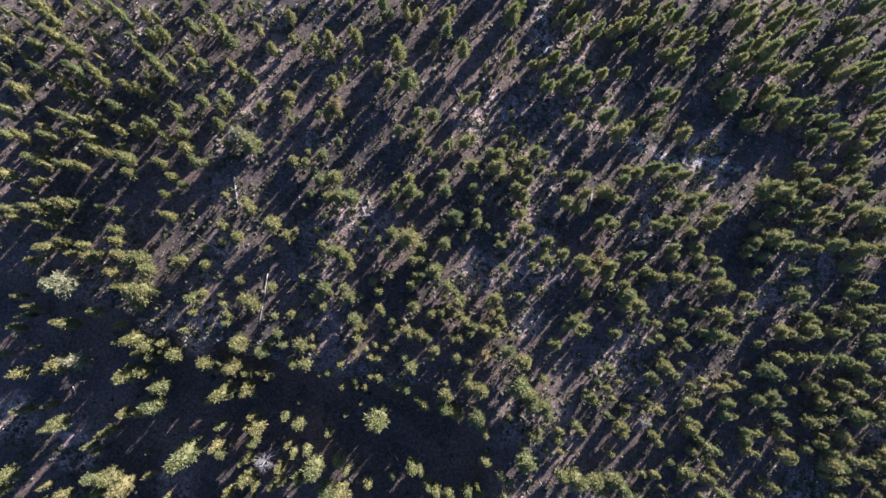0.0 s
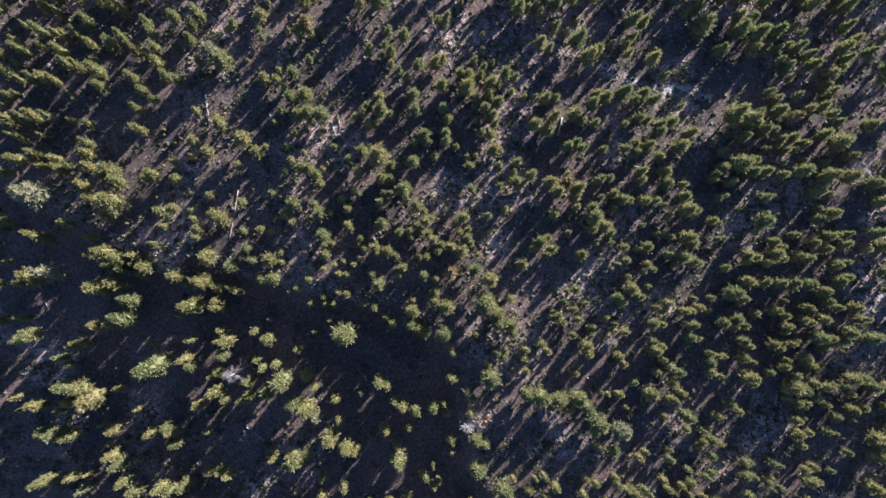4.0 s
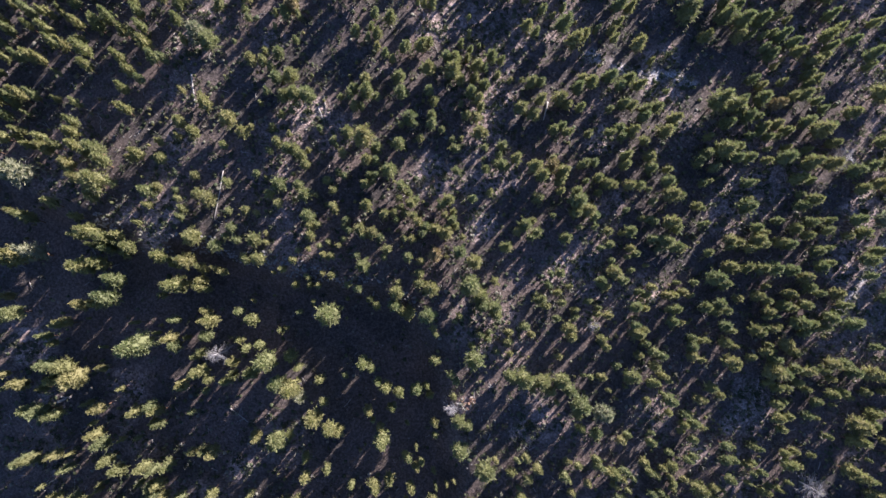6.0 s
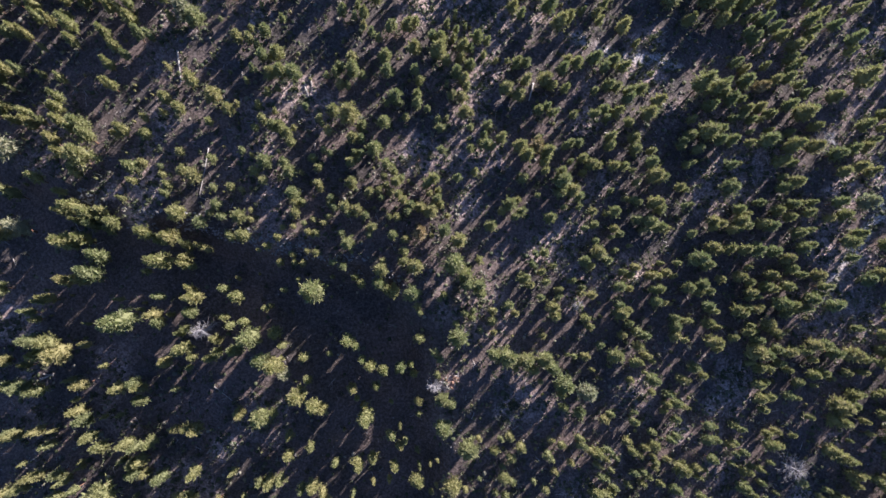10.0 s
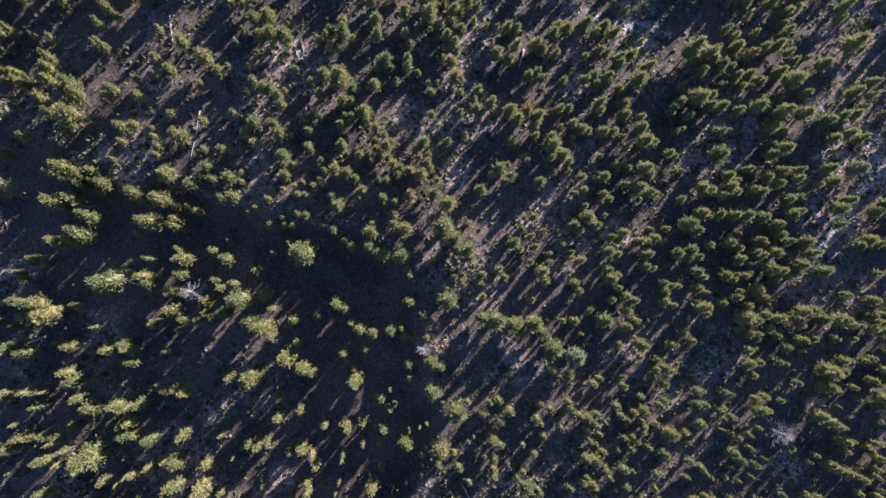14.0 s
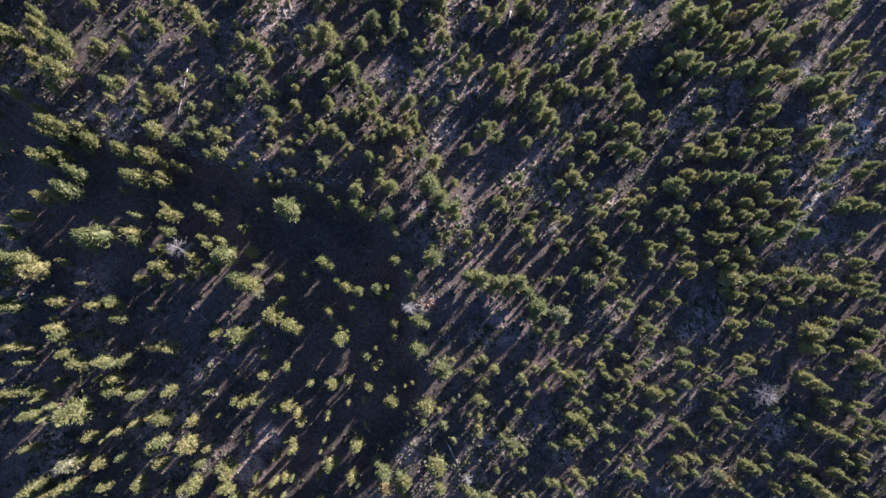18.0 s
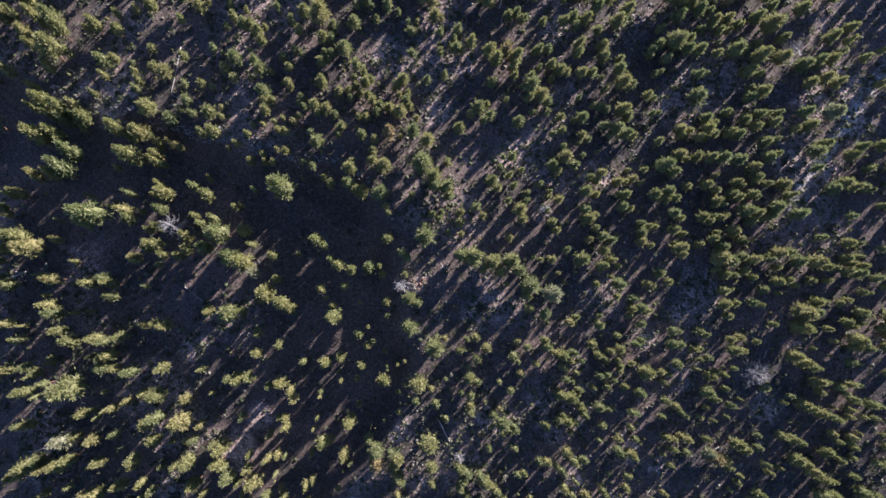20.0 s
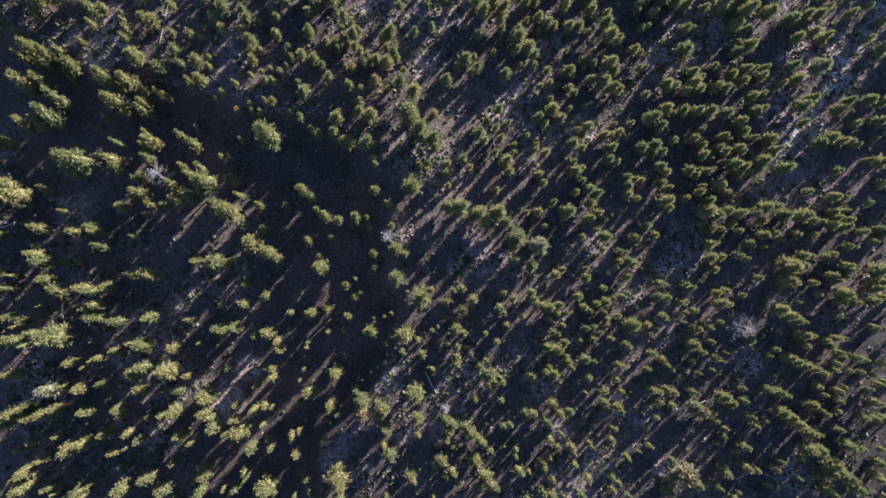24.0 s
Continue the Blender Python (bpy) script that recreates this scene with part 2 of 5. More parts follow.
SOUTH_SOIL = [(-3.3, -105, 4.5), (-26.2, -83.4, 4.5), (-30.8, -130.4, 6), (-10.2, -116.6, 6.6), (41.7, -109.2, 3.3), (72.9, -103.7, 6.5), (114.7, -132.8, 6.6), (175.9, 5.4, 6.8), (180.1, -17, 5.8), (49.9, -122.8, 4.1), (35.9, -136.1, 4.1), (164.3, -97, 5.3), (100.6, -121.7, 4.2), (193.1, -1.9, 5.8), (202.1, -70.8, 4.2), (-72.5, -109.2, 5.6), (65.4, -68.8, 4.6), (45.5, -60.5, 2.6)]
# pale soil, and sunlit ground painted in as pale soil (x, y, radius)
SUNLIT_SOIL = [(141.5, -54.0, 3), (137.5, -59.5, 3), (133.0, -66.0, 3), (112.9, -134.7, 4.5), (119.1, -112.7, 4), (76.7, -104.5, 5), (129.1, -118.1, 3.5), (100.2, -84.2, 3.5), (121.8, -75.8, 3.5), (161.3, -30.3, 4), (169.5, -15.5, 5), (189.2, 13.7, 6), (193.1, -2.0, 5), (173.6, -76.7, 3.5), (43.4, -107.3, 3.5), (47.9, -1.3, 4), (73.9, -16.3, 4.5), (85.1, -33.4, 3.5), (105.7, -21.8, 4), (68.2, -118.7, 4), (94.0, -108.7, 3), (137.9, -134.1, 4), (31.6, 10.5, 5), (-111.3, -33.7, 7), (-95.5, -43.1, 6), (-50.1, -1.6, 5), (-62.1, -1.6, 4), (-45.5, 21.0, 4.5), (-41.3, 58.1, 4.5), (35.1, 69.0, 4), (-4.1, 31.8, 4), (-18.5, 53.0, 4), (51.6, 36.2, 4.5), (88.9, 27.5, 4), (110.6, 56.0, 4)]
TRACKS = [[(83.3, 53.9), (89.4, 51.8), (97, 49.1), (103.7, 47.7), (110.8, 49.6), (118.1, 47)], [(59, 114.5), (53, 97.4), (53.5, 90.6), (55.3, 84)], [(169.4, -29), (176.7, -17.1), (183.4, -8.1), (191.2, 3.9), (198.7, 16), (204.3, 25.1)]]
SEEN_EDGE = [(-120.5, 99.4), (-118.9, -60.2), (-114.8, -78.8), (-82.6, -151.4), (210.8, -140.9), (205.8, 28.2), (201.7, 43.4), (192, 73.3), (173.9, 106.7)]

def near_line(x, y, line):
    best = 1e9
    for (ax, ay), (bx, by) in zip(line, line[1:]):
        t = min(max(((x - ax) * (bx - ax) + (y - ay) * (by - ay)) / ((bx - ax) ** 2 + (by - ay) ** 2), 0), 1)
        best = min(best, math.hypot(x - ax - t * (bx - ax), y - ay - t * (by - ay)))
    return best


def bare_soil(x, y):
    """How bare the floor is: the cleared patches, the old tracks, worn spots between and painted sunlit ones; under the
    bank its shade is painted in, as darker litter.
    """
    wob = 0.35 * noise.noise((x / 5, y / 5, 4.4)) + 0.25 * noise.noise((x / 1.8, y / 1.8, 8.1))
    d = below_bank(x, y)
    # bank's shade put into the colour: pale soil held back, darker litter left
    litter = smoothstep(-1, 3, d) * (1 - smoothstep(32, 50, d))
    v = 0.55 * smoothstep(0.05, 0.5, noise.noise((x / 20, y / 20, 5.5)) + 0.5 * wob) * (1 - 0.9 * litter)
    for cx, cy, r in NORTH_SOIL + SOUTH_SOIL + SUNLIT_SOIL:
        d = math.hypot(x - cx, y - cy) / r
        if d < 1.8:
            v = max(v, smoothstep(1.25, 0.55, d + wob))
    return max(v, worn_track(x, y))


def worn_track(x, y):
    """Pale dust on the old tracks, broken where they are grown over."""
    wob = 1.6 * noise.noise((x / 4, y / 4, 6.3))
    kept = smoothstep(-0.5, 0.1, noise.noise((x / 9, y / 9, 2.7)))
    return kept * max(smoothstep(2.3, 0.6, near_line(x, y, line) + wob) for line in TRACKS)


def build_ground():
    xs = [-4500, -3000, -2000, -1400, -900, -600, -400, -280, -210] + list(np.arange(-160, 250.1, 1.6)) + [300, 380, 500, 700, 1000, 1500, 2200, 3200, 4500]
    ys = [-4500, -3000, -2000, -1400, -900, -600, -400, -300, -240] + list(np.arange(-200, 150.1, 1.6)) + [190, 260, 400, 600, 900, 1300, 2000, 3200, 4500]
    verts = [(x, y, ground_z(x, y)) for y in ys for x in xs]
    n = len(xs)
    faces = [(j * n + i, j * n + i + 1, (j + 1) * n + i + 1, (j + 1) * n + i) for j in range(len(ys) - 1) for i in range(n - 1)]
    me = mesh_from("ground", verts, faces, GROUND, True)
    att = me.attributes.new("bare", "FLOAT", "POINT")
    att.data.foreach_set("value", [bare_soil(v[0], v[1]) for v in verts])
    att = me.attributes.new("track", "FLOAT", "POINT")
    att.data.foreach_set("value", [worn_track(v[0], v[1]) for v in verts])
    return tagged(new("ground", me), "sloping forest floor of brown needle litter and pale soil", "ground", kind="structure")


build_ground()


# ---- trees ----
def pine_shapes(seed, height, radius, crown_base, whorls, boughs, tufts, blades, brush=1.0):
    """A pine as bare lists: a tapered trunk with limbs, and a crown of needle brushes set along its boughs
    round a ragged inner mass of close twigs."""
    rng = random.Random(seed)
    tv, tf, cv, cf = [], [], [], []
    bend = Vector((rng.uniform(-1, 1), rng.uniform(-1, 1), 0)) * 0.025 * height

    def stem(t):
        return Vector((0, 0, t * height)) + bend * t * t

    mid_z = height * (crown_base + 0.35 * (1 - crown_base))
    thick = 0.6 + 0.4 * height / 12
    tube(tv, tf, [stem(t) for t in (-0.05, 0.03, 0.3, 0.6, 0.97)], [0.021 * height * thick, 0.016 * height * thick, 0.012 * height, 0.008 * height, 0.002 * height], 6)
    rings = (0.0, 0.12, 0.32, 0.55, 0.78, 0.93)
    q = len(cv)
    for u in rings:
        reach = 0.8 * radius * ((1 - u) ** 0.8 * (0.68 + 0.34 * smoothstep(0.0, 0.28, u)) + 0.04)
        for k in range(8):
            a = k * 0.7854 + 0.4 * u * 8
            w = reach * rng.uniform(0.7, 1.15) * (0.35 if u == 0 else 1.0)
            cv.append(stem(crown_base + (1 - crown_base) * (u + rng.uniform(-0.03, 0.03))) + Vector((math.cos(a) * w, math.sin(a) * w, 0)))
    cv.append(stem(0.98))
    for i in range(len(rings) - 1):
        for k in range(8):
            a, b = q + 8 * i + k, q + 8 * i + (k + 1) % 8
            cf.extend(((a, b, b + 8), (a, b + 8, a + 8)))
    cf.extend((q + 40 + k, q + 40 + (k + 1) % 8, q + 48) for k in range(8))
    uneven = [rng.uniform(0.82, 1.14) for _ in range(7)]
    for wh in range(whorls):
        u = (wh + rng.uniform(0.1, 0.9)) / whorls
        t = crown_base + (1 - crown_base) * u
        reach = radius * ((1 - u) ** 0.8 * (0.68 + 0.34 * smoothstep(0.0, 0.28, u)) + 0.10)
        n_b = max(3, round(boughs - 2.0 * u))
        turn = rng.uniform(0, 6.28)
        for b in range(n_b):
            az = turn + 2 * math.pi * (b + rng.uniform(-0.25, 0.25)) / n_b
            length = reach * uneven[int(az * 7 / 6.2832) % 7] * rng.uniform(0.75, 1.1)
            out = Vector((math.cos(az), math.sin(az), rng.uniform(-0.05, 0.3) + 0.35 * u)).normalized()
            start = stem(t)
            if u < 0.2:
                tube(tv, tf, [start, start + out * length * 0.8], [0.004 * height, 0.0015 * height], 3)
            k = max(1, round(tufts * (0.45 + 0.7 * length / radius)))
            for i in range(k):
                f = 1.0 - 0.78 * (i + rng.uniform(0, 0.5)) / k
                c = start + out * length * f + Vector((rng.gauss(0, 0.1), rng.gauss(0, 0.1), rng.gauss(0.05, 0.07))) * radius * (0.4 + 0.6 * f)
                away = Vector((c.x, c.y, 0.45 * (c.z - mid_z))).normalized()
                tuft(cv, cf, rng, c, away, (radius * rng.uniform(0.22, 0.32) + 0.12) * brush, blades)
    for k in range(3):
        tuft(cv, cf, rng, stem(0.99 - 0.04 * k), Vector((0, 0, 1)), (radius * 0.22 + 0.1) * brush, blades)
    for k in range(3):
        t = rng.uniform(0.35 * crown_base, crown_base)
        az = rng.uniform(0, 6.28)
        tube(tv, tf, [stem(t), stem(t) + Vector((math.cos(az), math.sin(az), -0.1)) * radius * rng.uniform(0.3, 0.6)], [0.003 * height, 0.001 * height], 3)
    return tv, tf, cv, cf


def pine(name, shapes, needles):
    tree = new(name)
    part("trunk", mesh_from("trunk", shapes[0], shapes[1], BARK), tree, "reddish brown bark trunk with bare lower limbs")
    part("crown", mesh_from("crown", shapes[2], shapes[3], needles), tree)
    return tree


def drop_thing(ob):
    for o in list(ob.children) + [ob]:
        bpy.data.objects.remove(o)


TREES = []


def stand(*rows):
    """Trees of one corner of the wood: x, y and the crown's radius."""
    TREES.extend(rows)


stand((-73, -147.7, 1.7), (-76, -146.5, 1.5))
stand((-69.7, -145.2, 2.8), (-69.2, -139.4, 2.6), (-53, -145.2, 2.2), (-71.9, -141.4, 2), (-62.8, -144.5, 2), (-42, -147.2, 1.7), (-52.8, -147.6, 1.6), (-65.8, -136.8, 1.3), (-61.3, -146.4, 1.2), (-41.1, -138, 1.1))
stand((-26.6, -144, 2.8), (-38.9, -144.6, 2.9), (-13.9, -137.6, 2.6), (-15.4, -144, 2.3), (-31.2, -140.3, 2.4), (-28.6, -146.9, 1.7), (-17.1, -146.2, 1.6), (-16.5, -140.2, 1.5), (-8.3, -143.7, 1.2), (-8.2, -146.7, 1.1))
stand((6.8, -142.5, 3.2), (4.9, -145.3, 2.2), (-1.9, -137.4, 1.9), (8.2, -143.9, 1.7), (2.7, -142.2, 1.7), (14.4, -145.9, 1.5), (20, -143.2, 1.5), (-1.3, -139.9, 1.2), (21, -144.9, 1.2), (4.8, -139.2, 0.9))
stand((28.2, -137.1, 3.7), (29.1, -140.9, 2.2), (51.8, -136.8, 2.1), (53.2, -139.2, 1.4), (44.4, -143.9, 1.4))
stand((75.2, -136.5, 2.4), (77.8, -139.4, 1.9), (74.3, -139.7, 1.6), (63.1, -137.1, 1.6), (66.9, -138.9, 1.5), (79.9, -140.6, 1.4))
stand((98, -142.7, 2.1), (94.5, -141, 1.8), (118.2, -140.7, 1.7), (109.7, -136.4, 1.7), (108.2, -142.9, 1.5), (98.1, -137.3, 1.4), (88.1, -136, 1.1), (102.7, -143.2, 1))
stand((146, -137.9, 2.3), (136, -140.2, 2.1), (152.2, -138.1, 1.6), (138.3, -141.4, 1.5), (137.1, -136.7, 1.5), (123.8, -142.7, 1.4), (150.5, -137.3, 1.3), (120.3, -138.2, 1.2))
stand((154.3, -139.6, 1.4), (181.4, -137.1, 1.2))
stand((196, -136.7, 2.5), (188.2, -138, 2.4), (199.5, -137.7, 2), (191, -139.8, 1.6), (201.9, -138.8, 1.4))
stand((-72.8, -121, 2.9), (-76.1, -123.9, 2.5), (-74.1, -108.8, 2.1), (-77.5, -109.8, 1.6), (-72.9, -133.7, 1.3))
stand((-56, -131.2, 2.9), (-63.6, -121.2, 2.7), (-51.3, -130.2, 2.5), (-70, -120.3, 2.4), (-40.6, -118.1, 2.3), (-67.7, -121.8, 2.2), (-60.8, -119.2, 2.2), (-44, -126.8, 2.1), (-52.2, -120.1, 2.1), (-53.8, -112.7, 2.1), (-57.1, -104.8, 2), (-59.7, -112.1, 1.8), (-41.6, -120.6, 1.7), (-53.2, -132, 1.6), (-47.1, -111.2, 1.6), (-43.3, -133.4, 1.5), (-68.5, -129.9, 1.5), (-65, -135.3, 1.3), (-61.6, -128.8, 1.3), (-55.3, -104.1, 1.2), (-53.7, -106, 1))
stand((-25.8, -106.1, 3.3), (-13.8, -113.3, 2.8), (-11.5, -124.1, 2.5), (-24.5, -118.8, 2.6), (-33.9, -105.1, 2.4), (-36.4, -106.1, 2.5), (-14.5, -119.2, 2.3), (-21.5, -125.9, 2.3), (-34.8, -112.5, 2.4), (-12.6, -120.6, 1.7), (-35.6, -128.9, 1.8), (-27.8, -120.3, 1.7), (-38.6, -126.3, 1.7), (-22.9, -111.9, 1.7), (-21.3, -107.3, 1.7), (-38.8, -108.8, 1.7), (-16.7, -113.7, 1.5), (-8.9, -126.1, 1.4), (-24.9, -136, 1.4), (-19.2, -129.8, 1.4), (-24.3, -126.8, 1.3), (-33.3, -121.8, 1.3), (-25, -112.6, 1.2), (-39.6, -132, 1), (-30.4, -113.4, 1))
stand((-2.7, -124.9, 3.1), (17.8, -112.2, 2.4), (1.1, -129.3, 2.2), (13.7, -131.6, 1.8), (6.7, -106.8, 1.8), (5.7, -129.2, 1.6), (13.6, -125.5, 1.6), (5, -104.6, 1.6), (-5.5, -120.7, 1.6), (-5.5, -116.3, 1.6), (3.2, -116.2, 1.5), (1.5, -117.5, 1.5), (20.9, -110.7, 1.4), (15.1, -123.7, 1.4), (-6.2, -127.9, 1.4), (1, -109.7, 1.4), (14.7, -115.5, 1.2), (12.6, -127.2, 1.2), (5.9, -117.2, 1.2), (4.8, -127.5, 1.1), (23.6, -126.8, 1.1), (15.9, -104.5, 1), (15.2, -107.4, 0.9), (3.6, -122.8, 0.9))
stand((51.8, -110.2, 3.5), (34.7, -112.9, 2.9), (26.9, -104.4, 2.6), (41.5, -115.4, 2.5), (44.4, -129.7, 2.4), (42.2, -120.8, 2.2), (52.9, -118.1, 2.2), (25.7, -114.8, 2), (24.9, -116.8, 1.7), (43.2, -122.8, 1.7), (40.7, -118.3, 1.7), (40.1, -113.8, 1.7), (32.7, -110, 1.7), (28.3, -133.9, 1.7), (25.2, -105.9, 1.5), (42.6, -127.5, 1.3), (53.3, -123.7, 1.2), (26.8, -118.7, 1.2))
stand((71.8, -130.9, 2.7), (74.9, -103.9, 2.6), (61.1, -131.9, 2.4), (61.6, -118.3, 2.3), (70.1, -122.5, 2.1), (64.7, -135, 2), (68.4, -121.2, 2), (63, -122.2, 2), (63.8, -119.5, 2), (86.6, -134.2, 1.8), (74.3, -125.8, 1.7), (77.7, -106.5, 1.7), (62.4, -125.1, 1.7), (72.4, -124.1, 1.6), (59.2, -133.5, 1.6), (87.4, -115.9, 1.5), (82.7, -120, 1.4), (76.4, -127.8, 1.4), (79.7, -106.2, 1.4), (70.8, -111.4, 1.4), (64.4, -127.1, 1.4), (80.6, -120.4, 1.3), (79.5, -112.1, 1.3), (78.7, -104.8, 1.3), (75.2, -107.7, 1.2), (85.3, -130.1, 1.1), (85.4, -127.7, 1), (85, -128.7, 0.8))
stand((117, -112.5, 2.1), (113.2, -111.7, 2), (103, -126.8, 1.8), (96.2, -124.2, 1.8), (99.3, -115.8, 1.8), (96.1, -112.3, 1.8), (117.1, -123.9, 1.7), (113.1, -108.1, 1.7), (107.8, -104, 1.7), (102, -115.3, 1.7), (94.2, -131.9, 1.6), (89.9, -115.9, 1.7), (104.6, -131.8, 1.5), (95, -118.7, 1.5), (119.6, -114.7, 1.4), (119, -108.1, 1.4), (114.8, -113.9, 1.4), (108.9, -125.2, 1.4), (95.3, -133.9, 1.4), (93.3, -117.3, 1.4), (117.2, -120.4, 1.3), (98.6, -126.4, 1.3), (96.1, -130.2, 1.3), (111.2, -119.7, 1.2), (97.9, -106.6, 1.2), (110.1, -126.2, 1), (105.9, -132.9, 1), (108.1, -123.5, 1), (104.7, -129.2, 1), (107.1, -108.7, 1), (100.4, -122.7, 1), (90.3, -135, 1))
stand((90, -105.5, 1), (111.2, -127.2, 0.9), (118.4, -120, 0.8))
stand((151.7, -108.6, 2.7), (148.2, -114, 2.2), (134, -106.8, 1.7), (129.1, -106.9, 1.8), (150.7, -116.5, 1.6), (137.4, -130.1, 1.6), (131.3, -107.8, 1.6), (142.7, -107.5, 1.5), (136.2, -111.7, 1.6), (137, -107.7, 1.5), (129.6, -125.6, 1.4), (131.1, -116.3, 1.4), (132.4, -111.4, 1.4), (122.5, -129.6, 1.4), (130.7, -110.7, 1.4), (128.2, -112.7, 1.2), (151.7, -124.2, 1), (126.5, -127.8, 0.9), (123.7, -130.7, 0.9))
stand((180.6, -124.1, 3.2), (171, -113.1, 3.1), (176.8, -117.1, 2.5), (154.1, -132.8, 2.5), (175.1, -114.5, 2.3), (170, -106.3, 2.3), (181.8, -110.3, 2.4), (159.6, -124.7, 2.2), (179.9, -118.9, 2.2), (182, -119.8, 2.1), (167, -105.3, 2.2), (156.1, -111, 2.2), (162.3, -131.7, 2), (156.3, -134, 2), (173.3, -107.3, 1.7), (171.3, -131.7, 1.6), (163.9, -117.9, 1.6), (160, -109.7, 1.7), (165.5, -132.6, 1.6), (173.1, -129.8, 1.5), (162, -115.2, 1.5), (154, -121.2, 1.5), (166.8, -116, 1.4), (179.2, -134.4, 1.3), (179.7, -128.1, 1.3), (154.9, -119.3, 1.3), (159.7, -106, 1.3), (158.3, -126.8, 1.2))
stand((188.1, -129.6, 3.5), (185.3, -125, 2.8), (193.3, -132.6, 2.9), (193.1, -122, 2.6), (188.3, -132.7, 2.1), (196.6, -122.9, 2.1), (203.9, -128.2, 2.1), (201.3, -113.8, 2.2), (202.6, -132, 2), (198.8, -113.5, 2), (204.1, -113.3, 2), (191, -128.9, 1.7), (184.5, -111.4, 1.7), (196.8, -134.3, 1.7), (205.6, -133.8, 1.7), (201.4, -107.9, 1.7), (189.7, -104.8, 1.6), (198.9, -123.9, 1.6), (189, -106.7, 1.5), (191.9, -118.3, 1.6), (205.1, -123.7, 1.5), (203.4, -108.8, 1.5), (184.5, -120, 1.4), (185.5, -106.8, 1.4), (187.7, -113.3, 1.4), (190.4, -111.8, 1.4), (191.1, -108.8, 1.4), (200.8, -104.3, 1.3))
stand((-74.4, -97.9, 2.5), (-85.2, -93.8, 2.4), (-88, -95.8, 2.2), (-89.9, -78.4, 2.2), (-87.6, -79.1, 2.2), (-74.5, -90.7, 2.1), (-83.1, -92.3, 2), (-80.7, -91.3, 2), (-80.3, -76.7, 2), (-90.4, -97.7, 1.7), (-72.6, -92.2, 1.6), (-77.6, -81.6, 1.6), (-78, -99.4, 1.4), (-82.8, -77.8, 1.3), (-79.8, -82.6, 1.2), (-74.8, -93.5, 1.2), (-78.1, -77.8, 1), (-86.5, -87.9, 0.9))
stand((-60.3, -96.1, 4.6), (-64.2, -96.6, 2.8), (-43.4, -90.9, 2.3), (-51.3, -89.8, 2.2), (-46.7, -79.9, 2.3), (-54.3, -81.1, 2.2), (-62.3, -82.8, 2.4), (-65, -78.2, 2.2), (-66.8, -74.3, 2.4), (-49.1, -85.8, 2), (-52.5, -86.8, 2), (-51, -81.5, 2), (-48.3, -89.7, 1.7), (-70, -95.7, 1.6), (-43.7, -100.6, 1.7), (-48.8, -102.9, 1.6), (-71.2, -99.3, 1.3), (-55.9, -86.7, 1.3), (-70.6, -73.3, 1.3), (-51.1, -103.4, 1.1), (-57.1, -72.5, 1), (-62, -72.7, 1), (-68.7, -89.1, 1), (-51.5, -97.7, 0.9), (-68.7, -87.2, 0.9))
stand((-13.2, -71.9, 3.7), (-34.5, -97.9, 2.7), (-9.8, -91.8, 2.3), (-33.3, -75.7, 2.3), (-25.8, -98.9, 2), (-32.8, -88.5, 2.1), (-35.6, -75.6, 2), (-13.1, -92.6, 1.7), (-39.3, -76.6, 1.7), (-37.7, -97.1, 1.6), (-21.4, -89.4, 1.3), (-17.7, -97.5, 1))
stand((4.3, -93.2, 2.5), (17, -86.2, 2.1), (-6.7, -91.5, 2), (-4.5, -84.1, 2), (22.2, -84.6, 2), (8.1, -97.2, 1.9), (2.3, -81.5, 1.7), (6.7, -95.5, 1.6), (0.3, -94, 1.6), (-4.2, -77.1, 1.6), (-8.2, -103.9, 1.5), (10.5, -86.5, 1.4), (22.7, -92.2, 1.2), (17, -95.7, 1.2), (3.3, -103.9, 1.2), (16.5, -97.1, 1))
stand((50.9, -80.5, 3.6), (47.4, -91.9, 3.3), (43.6, -73.7, 3.1), (36.1, -92.1, 2.5), (27, -77.1, 1.8), (29.1, -87.2, 1.8), (52.9, -98, 1.7), (30.6, -80.8, 1.6), (46.7, -97.2, 1.5), (28.1, -91.2, 1.2), (32.4, -79.2, 1.2), (51.5, -93.3, 1.2), (28.8, -99.4, 1.1), (55, -77.1, 1.2), (36.3, -81.9, 1), (41.3, -101.5, 1), (41, -95, 1), (30.8, -74.3, 0.9), (37.4, -86.9, 0.8), (56, -90.1, 0.8), (41, -86.4, 0.8), (42.6, -92.6, 0.8), (37.5, -88.8, 0.7), (42.8, -85, 0.7))
stand((63.7, -89.4, 2.1), (68.2, -79.5, 2), (77.3, -82.2, 1.9), (87.5, -78.9, 1.8), (65.5, -83.2, 1.8), (64.7, -76.5, 1.8), (87.1, -76.6, 1.6), (77, -93, 1.6), (64.6, -100.6, 1.6), (64.4, -98.5, 1.6), (63.9, -95.2, 1.6), (59.5, -80.9, 1.6), (65.9, -90.6, 1.5), (84.9, -84.5, 1.4), (81.8, -79.2, 1.4), (79.5, -87.4, 1.4), (78, -77.5, 1.4), (71.5, -100.9, 1.4), (61.9, -77.2, 1.2), (73.8, -99.1, 1.1), (73.3, -90.4, 1.1), (61.2, -80.5, 1.1), (56.4, -102.4, 1.2), (80.6, -88.3, 1), (79, -83.8, 1), (63, -86.2, 1), (61, -94.1, 1.1))
